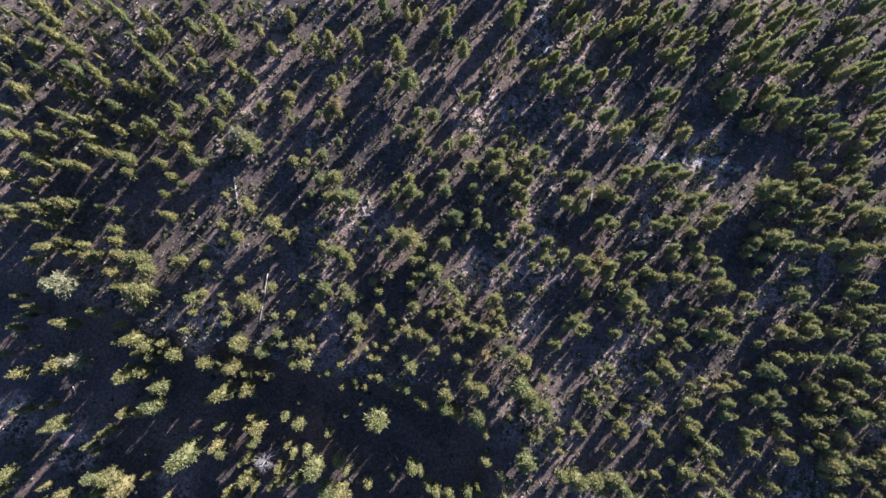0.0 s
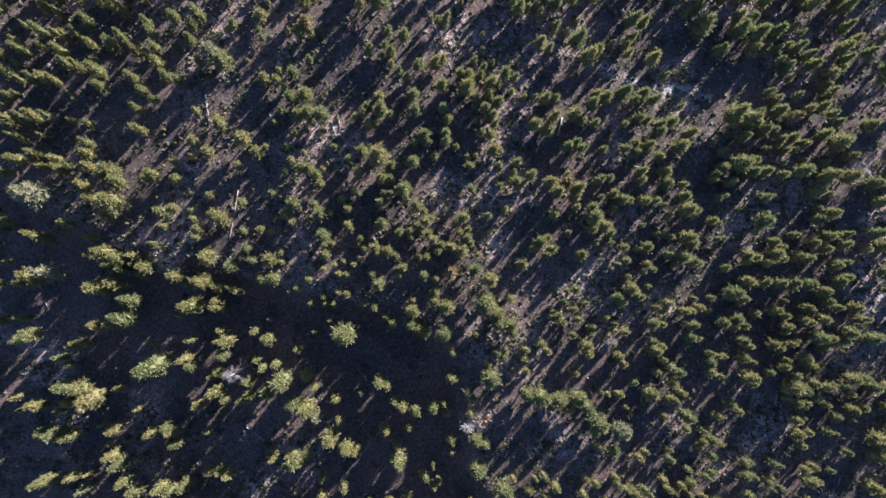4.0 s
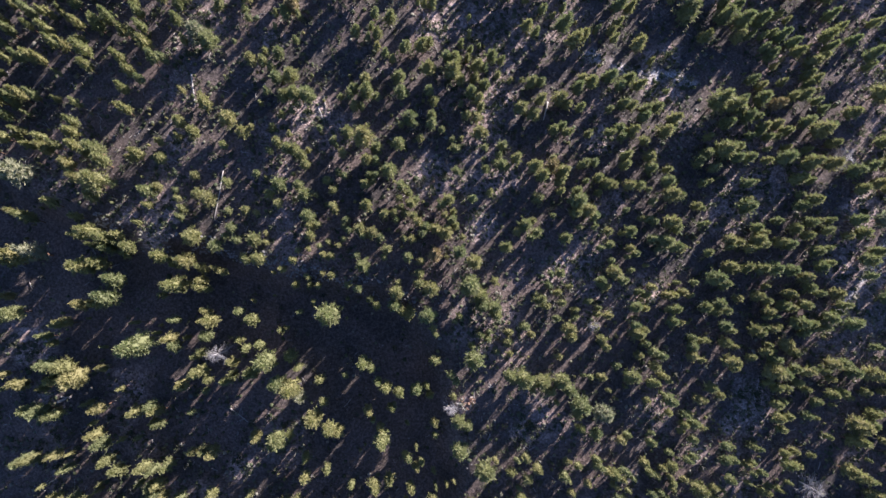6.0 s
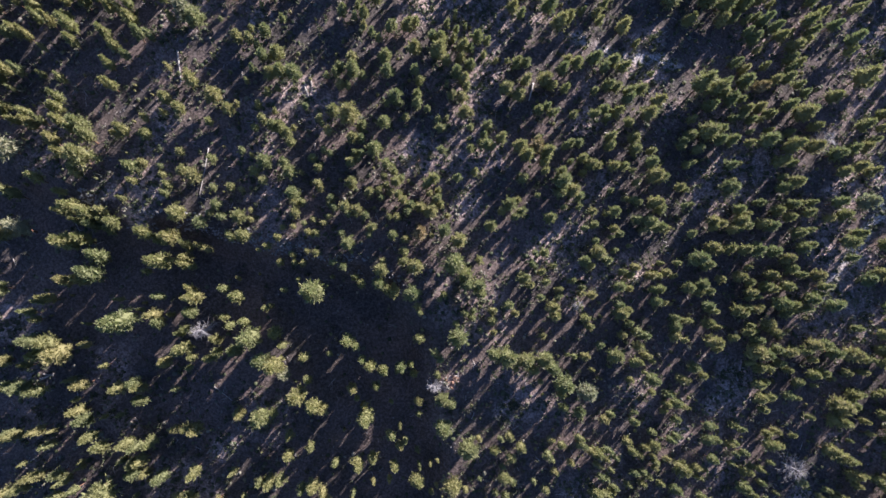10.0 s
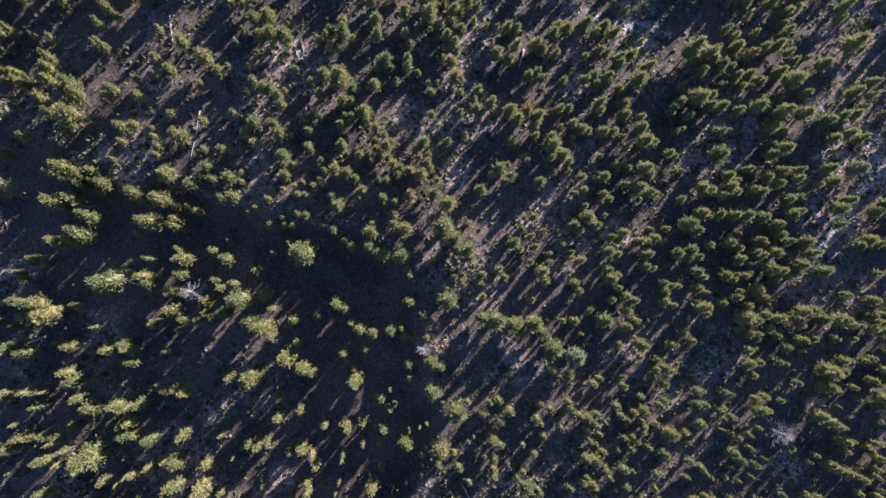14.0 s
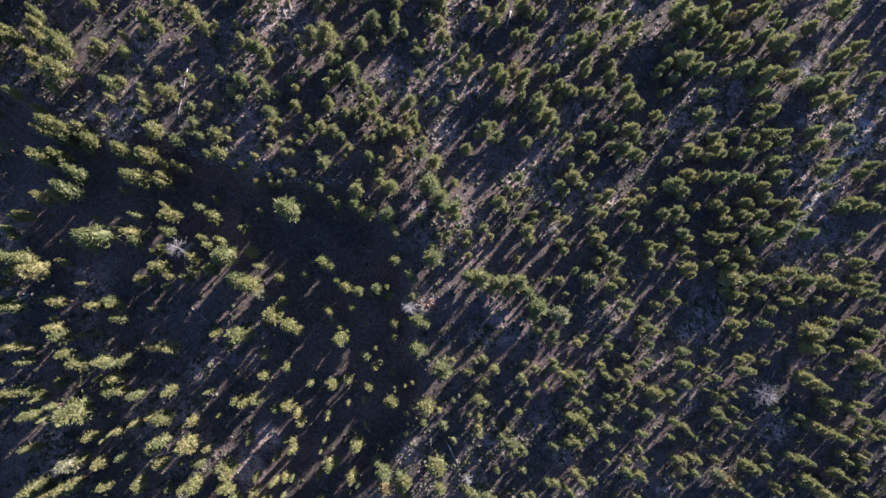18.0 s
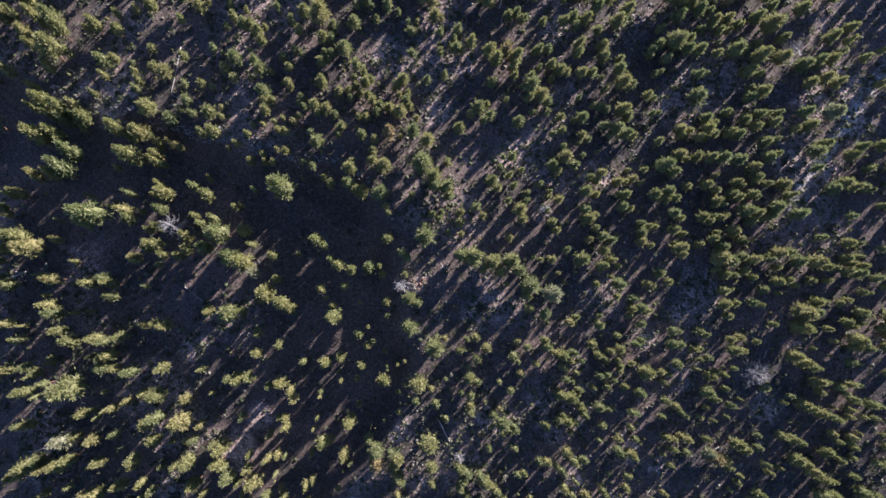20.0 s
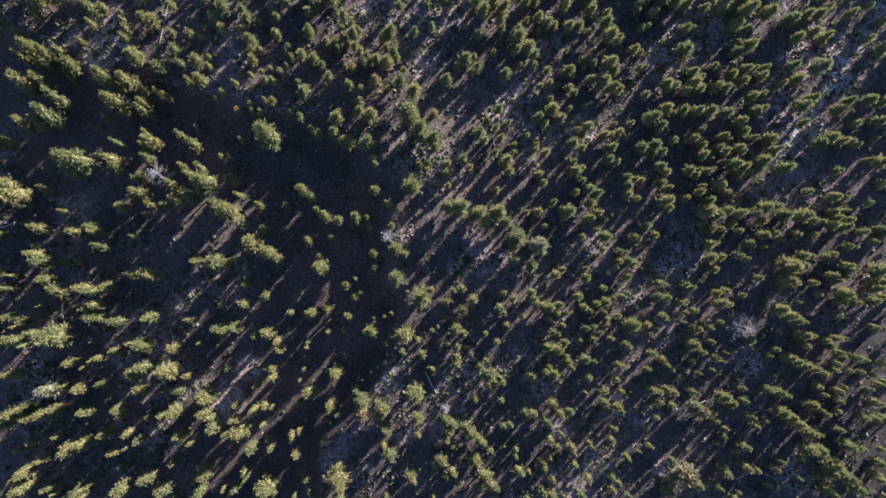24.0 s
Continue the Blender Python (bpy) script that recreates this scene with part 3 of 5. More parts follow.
stand((96.2, -94.9, 2.3), (118.8, -92.5, 2.1), (96.1, -102.6, 2.1), (93.1, -94.1, 2.1), (93.5, -81.7, 2.1), (112.2, -79, 2.1), (106.1, -98, 2), (93.1, -102.4, 1.9), (105.1, -81, 1.7), (102.8, -77.3, 1.8), (96.6, -80.4, 1.7), (117.3, -76.9, 1.6), (110.3, -89.1, 1.6), (107.1, -81.9, 1.6), (101.6, -100.4, 1.6), (98.4, -94.1, 1.6), (88.4, -103.9, 1.7), (91.1, -80.6, 1.6), (116.9, -98.8, 1.6), (113, -84.4, 1.5), (108.6, -91, 1.5), (108.9, -79.6, 1.5), (105.6, -87.8, 1.5), (100.5, -98.6, 1.5), (99, -103.3, 1.5), (95.1, -89.3, 1.5), (95.9, -83.2, 1.5), (119.3, -75.9, 1.4), (114.3, -90.8, 1.4), (109.1, -98.4, 1.4), (108.5, -87.3, 1.4), (110.6, -74.4, 1.4))
stand((103.8, -91.4, 1.4), (99.6, -96.8, 1.4), (99.3, -92.3, 1.4), (94.2, -100.7, 1.4), (117.1, -103.7, 1.3), (116.8, -83.4, 1.3), (111.1, -98.3, 1.3), (112, -82.6, 1.3), (97.3, -89.6, 1.3), (93.3, -85.1, 1.3), (119.7, -99.9, 1.2), (112.3, -86.3, 1.2), (99.8, -83.1, 1.1), (98.2, -86.8, 1.1), (112.2, -74.7, 1), (108.5, -83.1, 1), (95, -86.4, 1))
stand((120.6, -86, 3), (149.6, -77.8, 2.4), (140.9, -91.9, 2.4), (129.1, -77, 2.3), (141.9, -86.8, 2.2), (130.8, -82.7, 2.2), (126, -86.3, 2), (149.4, -96.1, 1.7), (152.2, -78.3, 1.7), (144.6, -94.4, 1.7), (149.2, -74.7, 1.7), (131.8, -96.7, 1.8), (128.4, -95.4, 1.8), (138.2, -72.4, 1.8), (131.5, -76.9, 1.8), (152.1, -73.7, 1.6), (137, -78.6, 1.7), (143.7, -92.6, 1.5), (141.2, -80.6, 1.5), (139.1, -77.9, 1.5), (133.6, -98.5, 1.5), (148.4, -90.6, 1.4), (147.2, -86, 1.4), (144.3, -85.1, 1.4), (142.2, -97.3, 1.4), (140.3, -73.6, 1.4), (127.3, -100.6, 1.4), (128.3, -86.6, 1.4), (126.6, -88.6, 1.4), (131.4, -72.6, 1.4), (121.2, -93.4, 1.4), (149, -99.9, 1.3))
stand((139.5, -81.6, 1.3), (137.7, -84.4, 1.3), (135.8, -100.3, 1.3), (151.8, -97, 1.2), (151, -84, 1.2), (140.6, -100.2, 1.2), (144.6, -101, 1))
stand((168.9, -79.3, 2.9), (172.1, -81.3, 2.5), (177.6, -87.4, 2.7), (172.8, -95, 2.4), (178.6, -97.7, 2.3), (175.4, -82.6, 2.1), (176.1, -95.9, 2.1), (181.8, -98.5, 2), (178.8, -90.3, 1.7), (160.8, -89.9, 1.8), (180.5, -87.5, 1.7), (183.2, -103.8, 1.7), (177.7, -82.9, 1.5), (169.1, -92.6, 1.4), (157.9, -75.3, 1.4), (167.6, -94.5, 1.2), (182.3, -73.8, 1.2), (153.6, -94.1, 1), (177.1, -76.5, 0.9))
stand((188.6, -72.8, 2.9), (191.2, -74.1, 2.3), (194.8, -93.7, 2.2), (199.9, -75.4, 2.2), (185.8, -89.1, 2), (188, -80.7, 2), (188.9, -76, 2), (193.3, -75.9, 2), (200.9, -83.9, 1.8), (188.7, -88.1, 1.7), (189.5, -92.7, 1.8), (198.1, -94.7, 1.7), (184.9, -99.4, 1.6), (202.6, -73.7, 1.6), (203.1, -102.3, 1.5), (186.9, -99.3, 1.4), (187.4, -90.9, 1.4), (188.7, -95.9, 1.4), (190.9, -88, 1.4), (188.8, -98.3, 1.3), (190.7, -81, 1.3), (191.3, -93.6, 1.3), (192.7, -103.8, 1.3), (193.3, -98.2, 1.3), (197, -98.9, 1.3), (201.4, -99.7, 1.3), (205, -101.4, 1.3), (184.4, -95.8, 1))
stand((-108.7, -49.2, 2.6), (-110.1, -53.5, 2))
stand((-74.8, -52.3, 3.7), (-78.9, -50.4, 3), (-84.8, -64, 2.8), (-82.5, -49.7, 2.8), (-81.1, -53.3, 2.6), (-88.5, -63.8, 2.5), (-81.9, -65, 2.4), (-93.2, -56.2, 2.4), (-85.4, -40.9, 1.7), (-86.6, -57.6, 1.6), (-98.4, -52.7, 1.5), (-83.9, -42.9, 1.5), (-99.7, -57.4, 1))
stand((-55.3, -41.8, 4.1), (-58.2, -44.5, 2.5), (-68.8, -70.7, 2.2), (-52.7, -62.2, 2.2), (-67.8, -62.4, 2.3), (-43.1, -55, 2.2), (-46.2, -43.3, 2.2), (-50.2, -63.8, 2), (-56.4, -63.5, 2), (-46, -40.4, 2), (-49.4, -67.6, 1.7), (-67.8, -50.9, 1.5), (-52.3, -66.8, 1.4), (-72.3, -61.4, 1.2), (-71.1, -67.9, 1.1), (-62.6, -56.8, 1.2), (-42.3, -40.5, 1), (-68.5, -44.4, 0.8))
stand((-16.4, -46.7, 3.6), (-9.5, -55.1, 3.2), (-13.1, -54.7, 3.1), (-36.9, -50.6, 2.5), (-9.6, -45.2, 2.5), (-22.1, -51.1, 2.5), (-20, -70.6, 2.2), (-35.7, -39.8, 2.3), (-19.7, -42.6, 1.9), (-27.8, -48.5, 1.9), (-27.8, -52, 1.9), (-37.3, -45, 1.9), (-29.7, -53.9, 1.7), (-35.8, -53.9, 1.6), (-39.3, -52.2, 1.6), (-9.7, -70.9, 1.6), (-19.3, -48, 1.5), (-23.7, -42.8, 1.5), (-25.8, -41, 1.5), (-39.4, -46.5, 1.4), (-36.2, -56.8, 1.3), (-40.3, -64.1, 1.3))
stand((-2, -65.2, 3.3), (19.5, -70.8, 2.9), (3.3, -68.1, 2.8), (5.7, -69.4, 2.4), (13.4, -46.9, 2.5), (20.7, -55.1, 2.2), (23.7, -56.4, 2.1), (-0.2, -53.2, 1.8), (14.6, -62.2, 1.9), (0.5, -60.3, 1.8), (15.5, -49.2, 1.7), (22.3, -61.2, 1.6), (17.8, -53, 1.6), (18.7, -67.9, 1.5), (-7.2, -49.1, 1.4), (7.1, -52.1, 1.3), (16.4, -65.8, 1.2))
stand((46.5, -45.3, 3.2), (42.9, -64.9, 2.3), (30.1, -55.9, 2.3), (35.1, -46, 1.9), (45.5, -66.2, 1.8), (39.9, -50.5, 1.7), (35.9, -66.4, 1.6), (41.7, -52.1, 1.6), (34, -57.2, 1.5), (46.4, -41.3, 1.4), (33.1, -54.7, 1.4), (41.2, -57.4, 1.2), (36.2, -71.1, 1.1), (54.5, -43.3, 1.1), (27.1, -67, 0.9))
stand((61.7, -51.7, 3.6), (80.9, -59.7, 3.5), (68.6, -52.6, 3.1), (74.3, -52, 3.1), (77.3, -54.4, 2.5), (87.1, -68.7, 2.3), (58.1, -50.4, 2.2), (71.1, -54.9, 2), (57.7, -40.2, 1.9), (81.9, -67, 1.7), (80.8, -62.9, 1.7), (87.7, -50.7, 1.6), (74.1, -44.4, 1.3), (65.8, -55.3, 1.2), (58.5, -43.8, 1.2), (74.3, -59.1, 1.1), (85, -50.8, 1.1), (82.3, -50.4, 0.9))
stand((96.9, -50.3, 2.9), (110.2, -57.6, 2.4), (117.5, -40.4, 2.3), (118.3, -65.4, 2.1), (104, -52.4, 2.1), (117.1, -43.6, 2), (104, -42.1, 2), (105.3, -46.8, 2), (119.9, -57.3, 1.9), (107.3, -43.6, 1.8), (118.9, -70.4, 1.8), (120.4, -65.8, 1.7), (107.9, -49.8, 1.7), (95, -70.6, 1.8), (100.1, -43.6, 1.6), (89.2, -41, 1.6), (115.7, -65.4, 1.6), (115.6, -62.3, 1.6), (104.3, -71.3, 1.6), (102, -40.2, 1.5), (93, -47.2, 1.4), (115, -67.8, 1.4), (110.6, -61.6, 1.4), (103.1, -57.8, 1.4), (97.1, -69.1, 1.4), (120.5, -44.9, 1.3), (105, -68.5, 1.3), (110.6, -51.9, 1.2), (117.7, -61.8, 1.1), (105.9, -71.8, 1.1), (107.9, -55.4, 1.1), (90.9, -55, 1))
stand((143, -48.8, 3.3), (146.9, -48.5, 2.8), (129.2, -44.9, 2.6), (146, -63.1, 2.4), (145.8, -53.6, 2.1), (124, -53.7, 2.1), (151.7, -47.3, 2), (144.1, -43.9, 2.1), (145.4, -58.7, 1.9), (150, -41.2, 1.9), (152.6, -51.8, 1.9), (141.1, -42.1, 1.8), (147.4, -66.7, 1.8), (149.6, -62.7, 1.7), (129.2, -71.8, 1.7), (137.2, -44, 1.7), (131.2, -47.3, 1.7), (152.2, -42.3, 1.6), (127.6, -56.2, 1.5), (148.5, -53.5, 1.5), (144.2, -41.4, 1.4), (131.4, -40.4, 1.4), (147.8, -58.1, 1.4), (142.8, -51.9, 1.4), (122.1, -57.8, 1.4))
stand((171, -64.3, 3.7), (169.7, -69.5, 3), (174.6, -48.3, 3), (175.1, -64.6, 2.5), (169.8, -47.8, 2.5), (163.3, -45.8, 2.5), (172.9, -70.2, 2.1), (176.1, -61.2, 2.2), (165.9, -54.7, 2.1), (162.8, -54.8, 2.2), (158.8, -58, 2), (178.8, -49.2, 2), (154.5, -48.3, 2), (155.6, -62.3, 2), (174.2, -54, 1.8), (167, -44.7, 1.7), (179.5, -61.2, 1.6), (184.1, -61.4, 1.6), (160.3, -47.7, 1.6), (155.7, -53.8, 1.5), (177.9, -40, 1.6), (181.1, -49.8, 1.5), (163.4, -50.1, 1.5), (181, -69.8, 1.4), (163.1, -68.9, 1.4), (179.8, -54.1, 1.4), (168.9, -55.8, 1.4), (158.4, -62.9, 1.4), (157, -46.9, 1.3), (164.1, -58.7, 1))
stand((199.6, -65.9, 3.2), (199.1, -71.1, 2.3), (185.5, -41.5, 2.2), (185.9, -46.5, 2.1), (188.8, -51.6, 2.2), (201, -69.1, 2.1), (185.9, -50.9, 2), (190.2, -64, 2), (186, -67.6, 1.8), (191.4, -65.8, 1.7), (197, -69.3, 1.7), (195.2, -53.1, 1.8), (188.2, -68.9, 1.7), (191.2, -57.5, 1.6), (198.4, -55.4, 1.6), (200.9, -51.6, 1.6), (189.1, -41.6, 1.5), (187.4, -48.3, 1.5), (191.1, -48.7, 1.5), (197.3, -42.8, 1.5), (190.9, -67.6, 1.4), (186.2, -60.4, 1.4), (202.1, -53.3, 1.4), (189.4, -45.7, 1.3), (193.7, -65.3, 1.3), (193.5, -57.9, 1.3))
stand((-111.3, -13.1, 1.3))
stand((-92.4, -16.5, 3.1), (-94.2, -33.3, 2.8), (-74.5, -31.5, 2.1), (-79.5, -36.7, 1.9), (-104.7, -18, 2), (-96.7, -18.2, 1.9), (-104.5, -30, 1.9), (-97.8, -28.8, 1.7), (-76.4, -9.5, 1.7), (-81.4, -37.3, 1.5), (-99.6, -35.9, 1.5), (-103.5, -11.1, 1.2))
stand((-65.8, -29.3, 3.2), (-73.2, -18.6, 3.3), (-43.9, -23.9, 3.1), (-64.3, -23.8, 2.8), (-71.8, -8.7, 2.8), (-69.5, -18.1, 2.7), (-42.3, -16.4, 2.7), (-66.7, -10.9, 2.5), (-69.6, -30.5, 2.3), (-50.6, -15.9, 2.3), (-59.8, -13.3, 2.2), (-66.5, -13.3, 1.9), (-61.9, -9.9, 1.7), (-69.5, -12.5, 1.7), (-46.2, -34.9, 1.6), (-45.9, -17.7, 1.5), (-47.7, -16.1, 1.5), (-63.2, -12.4, 1.5), (-61.8, -15.2, 1.5), (-50.2, -27.2, 1.3), (-58.5, -36, 1), (-51.9, -39.3, 0.9))
stand((-40, -9.5, 3.1), (-34.2, -34.5, 2.7), (-21.3, -10.5, 2.4), (-19.6, -16.2, 2.4), (-33.5, -12.1, 2.5), (-21.9, -34.5, 2.3), (-38.6, -24.8, 1.9), (-37.8, -22.2, 1.9), (-37.9, -19.5, 1.9), (-23.8, -16.5, 1.8), (-26, -31.8, 1.7), (-36.8, -32.3, 1.6), (-26.9, -10.3, 1.6), (-37.6, -34.9, 1.5), (-9.1, -23.3, 1.5), (-9.1, -15.9, 1.4), (-12.7, -18.6, 1.4), (-31.3, -19.3, 1.4), (-24.5, -14.9, 1.4), (-30.3, -9.1, 1.4), (-13, -37.8, 1.3), (-36.4, -25, 1.3), (-34, -19.3, 1.3), (-18.3, -7.9, 1.1), (-18, -10.7, 1.1), (-11.9, -37.1, 1), (-22.6, -28.9, 1), (-8.3, -13.1, 1), (-10.4, -15.1, 1), (-16, -19.4, 0.9))
stand((2.6, -32.2, 4), (21.7, -25.3, 2.6), (11.6, -16.9, 2.6), (22.1, -28.8, 2.5), (23.8, -30.8, 1.9), (18.9, -12, 1.9), (-4.7, -8.4, 2), (16, -29.5, 1.6), (16.7, -8.3, 1.6), (10.3, -24, 1.6), (1.9, -14.6, 1.5), (2, -20.5, 1.5), (14.2, -27.6, 1.4), (18.2, -14.4, 1.4), (7.2, -22.8, 1.4), (-0.7, -13.8, 1.4), (9.6, -13.8, 1.3), (-2.4, -23.4, 1.3), (4.4, -10.9, 1.3), (-4.7, -23.1, 1.3), (-7.6, -31.8, 1.2), (22.7, -22.1, 1.2), (1, -10, 1.2), (-1.9, -11.2, 1.2), (-3.8, -28.3, 1.1), (5.3, -9.2, 1.1), (-0.6, -19.8, 1.1), (-5, -21.4, 1.1), (-5, -12.6, 1), (-5.9, -20.4, 1), (7.2, -27.2, 0.8))
stand((45, -22.8, 3.9), (32.1, -32.5, 2.9), (52.3, -29.8, 2.6), (45.6, -15, 2.8), (48.4, -25.4, 2.6), (31.9, -23.8, 2.8), (26.1, -31.3, 2.5), (48.9, -28.7, 2.5), (41.3, -12.6, 2.5), (54, -31.7, 1.9), (28.6, -22, 1.9), (29.4, -19.4, 1.8), (25.6, -13.9, 1.9), (53.2, -21, 1.6), (26.7, -8.4, 1.6), (29.4, -15.3, 1.6), (48.9, -37.9, 1.5), (34.1, -36.1, 1.5), (42.2, -32.1, 1.5), (50.8, -38.8, 1.4), (51.7, -37.1, 1.3), (35.1, -37.9, 1.3), (24.2, -8.4, 1.3), (41.1, -33.6, 1.1), (38, -14, 1))
stand((76.4, -35.7, 2.5), (86.9, -20.7, 2.2), (67, -26.4, 2.3), (56, -10.6, 2.3), (62.7, -34.8, 2), (78.2, -38.1, 1.9), (73.7, -18.2, 1.7), (69.2, -28.6, 1.7), (87.4, -38.4, 1.6), (57.7, -37.1, 1.6), (85.6, -34.9, 1.5), (79.2, -29.6, 1.5), (70.2, -21.7, 1.5), (85.7, -30.6, 1.4), (82.9, -27, 1.4), (74.8, -27.3, 1.4), (73, -24.3, 1.4), (73, -32.2, 1.4), (86.7, -9.5, 1.3), (78.5, -32.3, 1.3), (71.2, -18.2, 1.3), (65, -37.3, 1.3), (86.8, -28.9, 1.2), (76.9, -22.2, 1), (79.6, -31.5, 1))
stand((110.6, -8.4, 2.4), (90.8, -17.7, 2.5), (99.1, -37, 2.5), (98.2, -28, 2.3), (109.1, -24.3, 2), (111.4, -28.8, 2.1), (110.6, -32.5, 2.1), (93.9, -19.9, 1.9), (102.8, -21.7, 1.8), (113.2, -9.3, 1.7), (96.6, -9.4, 1.7), (113.9, -23.5, 1.7), (90.1, -8.5, 1.7), (117.5, -37.6, 1.7), (102, -24.4, 1.7), (101.9, -35.7, 1.6), (88.8, -22, 1.6), (98.3, -34, 1.6), (89.7, -31.2, 1.7), (98.5, -11.2, 1.5), (119.5, -38.5, 1.5), (111.4, -24.1, 1.4), (109.4, -28.8, 1.4), (99.4, -23.5, 1.4), (91.1, -15.6, 1.4), (102.2, -28.8, 1.4), (106.1, -9.4, 1.3), (118, -20.1, 1.3), (117, -24.5, 1.3), (113.2, -33.3, 1.3), (90.3, -13.6, 1.3), (95.9, -12.1, 1.2))
stand((96.8, -16.5, 1.2), (112.7, -20.1, 1), (101.8, -14.8, 0.9))
stand((151.7, -32, 2.8), (123.8, -18.6, 3), (143.3, -14.7, 2.7), (139, -15.5, 2.4), (147.6, -39.1, 2.5), (127, -20.7, 2.4), (126, -26.8, 2.4), (121.5, -28, 2.4), (148.5, -15.4, 2.4), (135.3, -15.2, 2.3), (147.2, -27, 2.2), (128.9, -14.3, 2.3), (138.8, -24, 2.3), (138, -34.9, 2.2), (128.1, -33.8, 2.3), (141.9, -28.9, 2), (128.7, -39.1, 2.1), (135.1, -8.5, 1.9), (148.7, -22.8, 1.8), (144, -34.2, 1.8), (149.6, -28.1, 1.7), (142.4, -25.4, 1.7), (122.4, -10.6, 1.7), (132.2, -24.9, 1.7), (141.3, -34.2, 1.7), (128.6, -28.9, 1.7), (129.1, -8.5, 1.6), (140.5, -36, 1.6), (130.5, -35.1, 1.5), (126, -29.8, 1.5), (124.1, -28.9, 1.5), (122.2, -38.5, 1.5))
stand((138.4, -8.5, 1.4), (150.8, -23.7, 1.4), (141.7, -21, 1.4), (131.8, -15.7, 1.4), (144.3, -29.9, 1.4), (142.4, -39.6, 1.4), (146.2, -33.5, 1.3), (141.7, -30.8, 1.3))
stand((174.1, -11.3, 2.9), (184.3, -22, 2.6), (180.4, -24.1, 2.6), (169.3, -32.9, 2.6), (161.6, -30.1, 2.6), (159, -13.7, 2.4), (157.3, -8.7, 2.4), (164.3, -22.5, 2.4), (154.1, -18.1, 2.4), (155.5, -20.8, 2.2), (155.2, -33.2, 2.2), (177.7, -8.8, 2.1), (153.9, -26.3, 2), (154.1, -35.6, 2.1), (166, -26.2, 2), (161.7, -12.9, 1.8), (164.4, -28.6, 1.7), (171.9, -32, 1.7), (161, -8.5, 1.7), (160.4, -33.4, 1.7), (157.6, -34.3, 1.7), (159, -22.4, 1.6), (156.2, -27.3, 1.4), (175.9, -16.9, 1.5))
stand((199.3, -16.4, 2.5), (199.7, -30, 2.6), (196.2, -9.4, 2.5), (189.8, -9.9, 2.1), (186.5, -11.9, 2.2), (200.7, -9.2, 2.1), (187.2, -23.1, 2.1), (191.2, -22.8, 2), (192, -16.8, 1.7), (186.8, -32.4, 1.7), (201.4, -36.6, 1.7), (193.3, -23.6, 1.5), (197.2, -28.6, 1.4), (194.3, -15.9, 1.3))
stand((-107.6, -5.3, 1.7), (-106.4, 4.8, 1.5))
stand((-94.9, 7.9, 2.7), (-96.2, 19.1, 2.5), (-77.5, 10.8, 2.6), (-84, 15.9, 2.3), (-76.2, 20.7, 2.3), (-75.6, 17, 2.3), (-91.7, 21.3, 2.1), (-76.5, 23.8, 2.1), (-74.3, 7.3, 2.1), (-86.2, 20, 1.9), (-81.5, 17.1, 1.9), (-93.3, -3.9, 2), (-91.1, -4.6, 2), (-82, -0.4, 2), (-101.5, 14.7, 1.7), (-93.8, 19.2, 1.7), (-89.4, 17.2, 1.7), (-72.3, 14.6, 1.7), (-103, 0.7, 1.5), (-75, -3.8, 1.5), (-104.1, -1, 1.4), (-99.7, 15.4, 1.3), (-79.7, 21.5, 1.3))
stand((-68.3, 5.6, 4), (-69.1, 15.6, 3.2), (-66.2, 11.8, 2.8), (-52.7, 3.8, 2.5), (-56.9, 14.5, 2.3), (-40.8, 22.3, 2.1), (-50.1, 13.4, 2.2), (-70.1, 1.2, 1.9), (-43.1, -1.4, 1.7), (-50.8, 5.5, 1.7), (-64.5, 6.2, 1.7), (-50.9, 18.9, 1.6), (-45.3, 20.7, 1.5), (-43.9, -3.6, 1.5), (-59, 13.8, 1.5), (-53.8, -0.2, 1.4), (-45.1, 2, 1.3), (-46.1, 4.6, 1.1), (-56.3, -5.7, 1.1))
stand((-35.9, 1.7, 2.8), (-14.5, 6.7, 2.5), (-10.5, 17.3, 2.3), (-8.4, 15.6, 2.1), (-13, 18.2, 2.1), (-25.9, 22.7, 2.1), (-39.1, 3.8, 2.1), (-9.1, 7.1, 1.9), (-17.2, 4, 2), (-28.6, -6.5, 2), (-30.3, 7.4, 1.8), (-15.6, 19.8, 1.7), (-15, 1.2, 1.8), (-24.4, -1, 1.7), (-40.2, 9.4, 1.7), (-21.7, 10.1, 1.5), (-31.7, 18.6, 1.5), (-17.8, 17.3, 1.4), (-29.5, -1.5, 1.3), (-21.2, -1.5, 1.2), (-12.4, 23.1, 1.1), (-18.8, 9.3, 1), (-10.5, 10.7, 0.9))
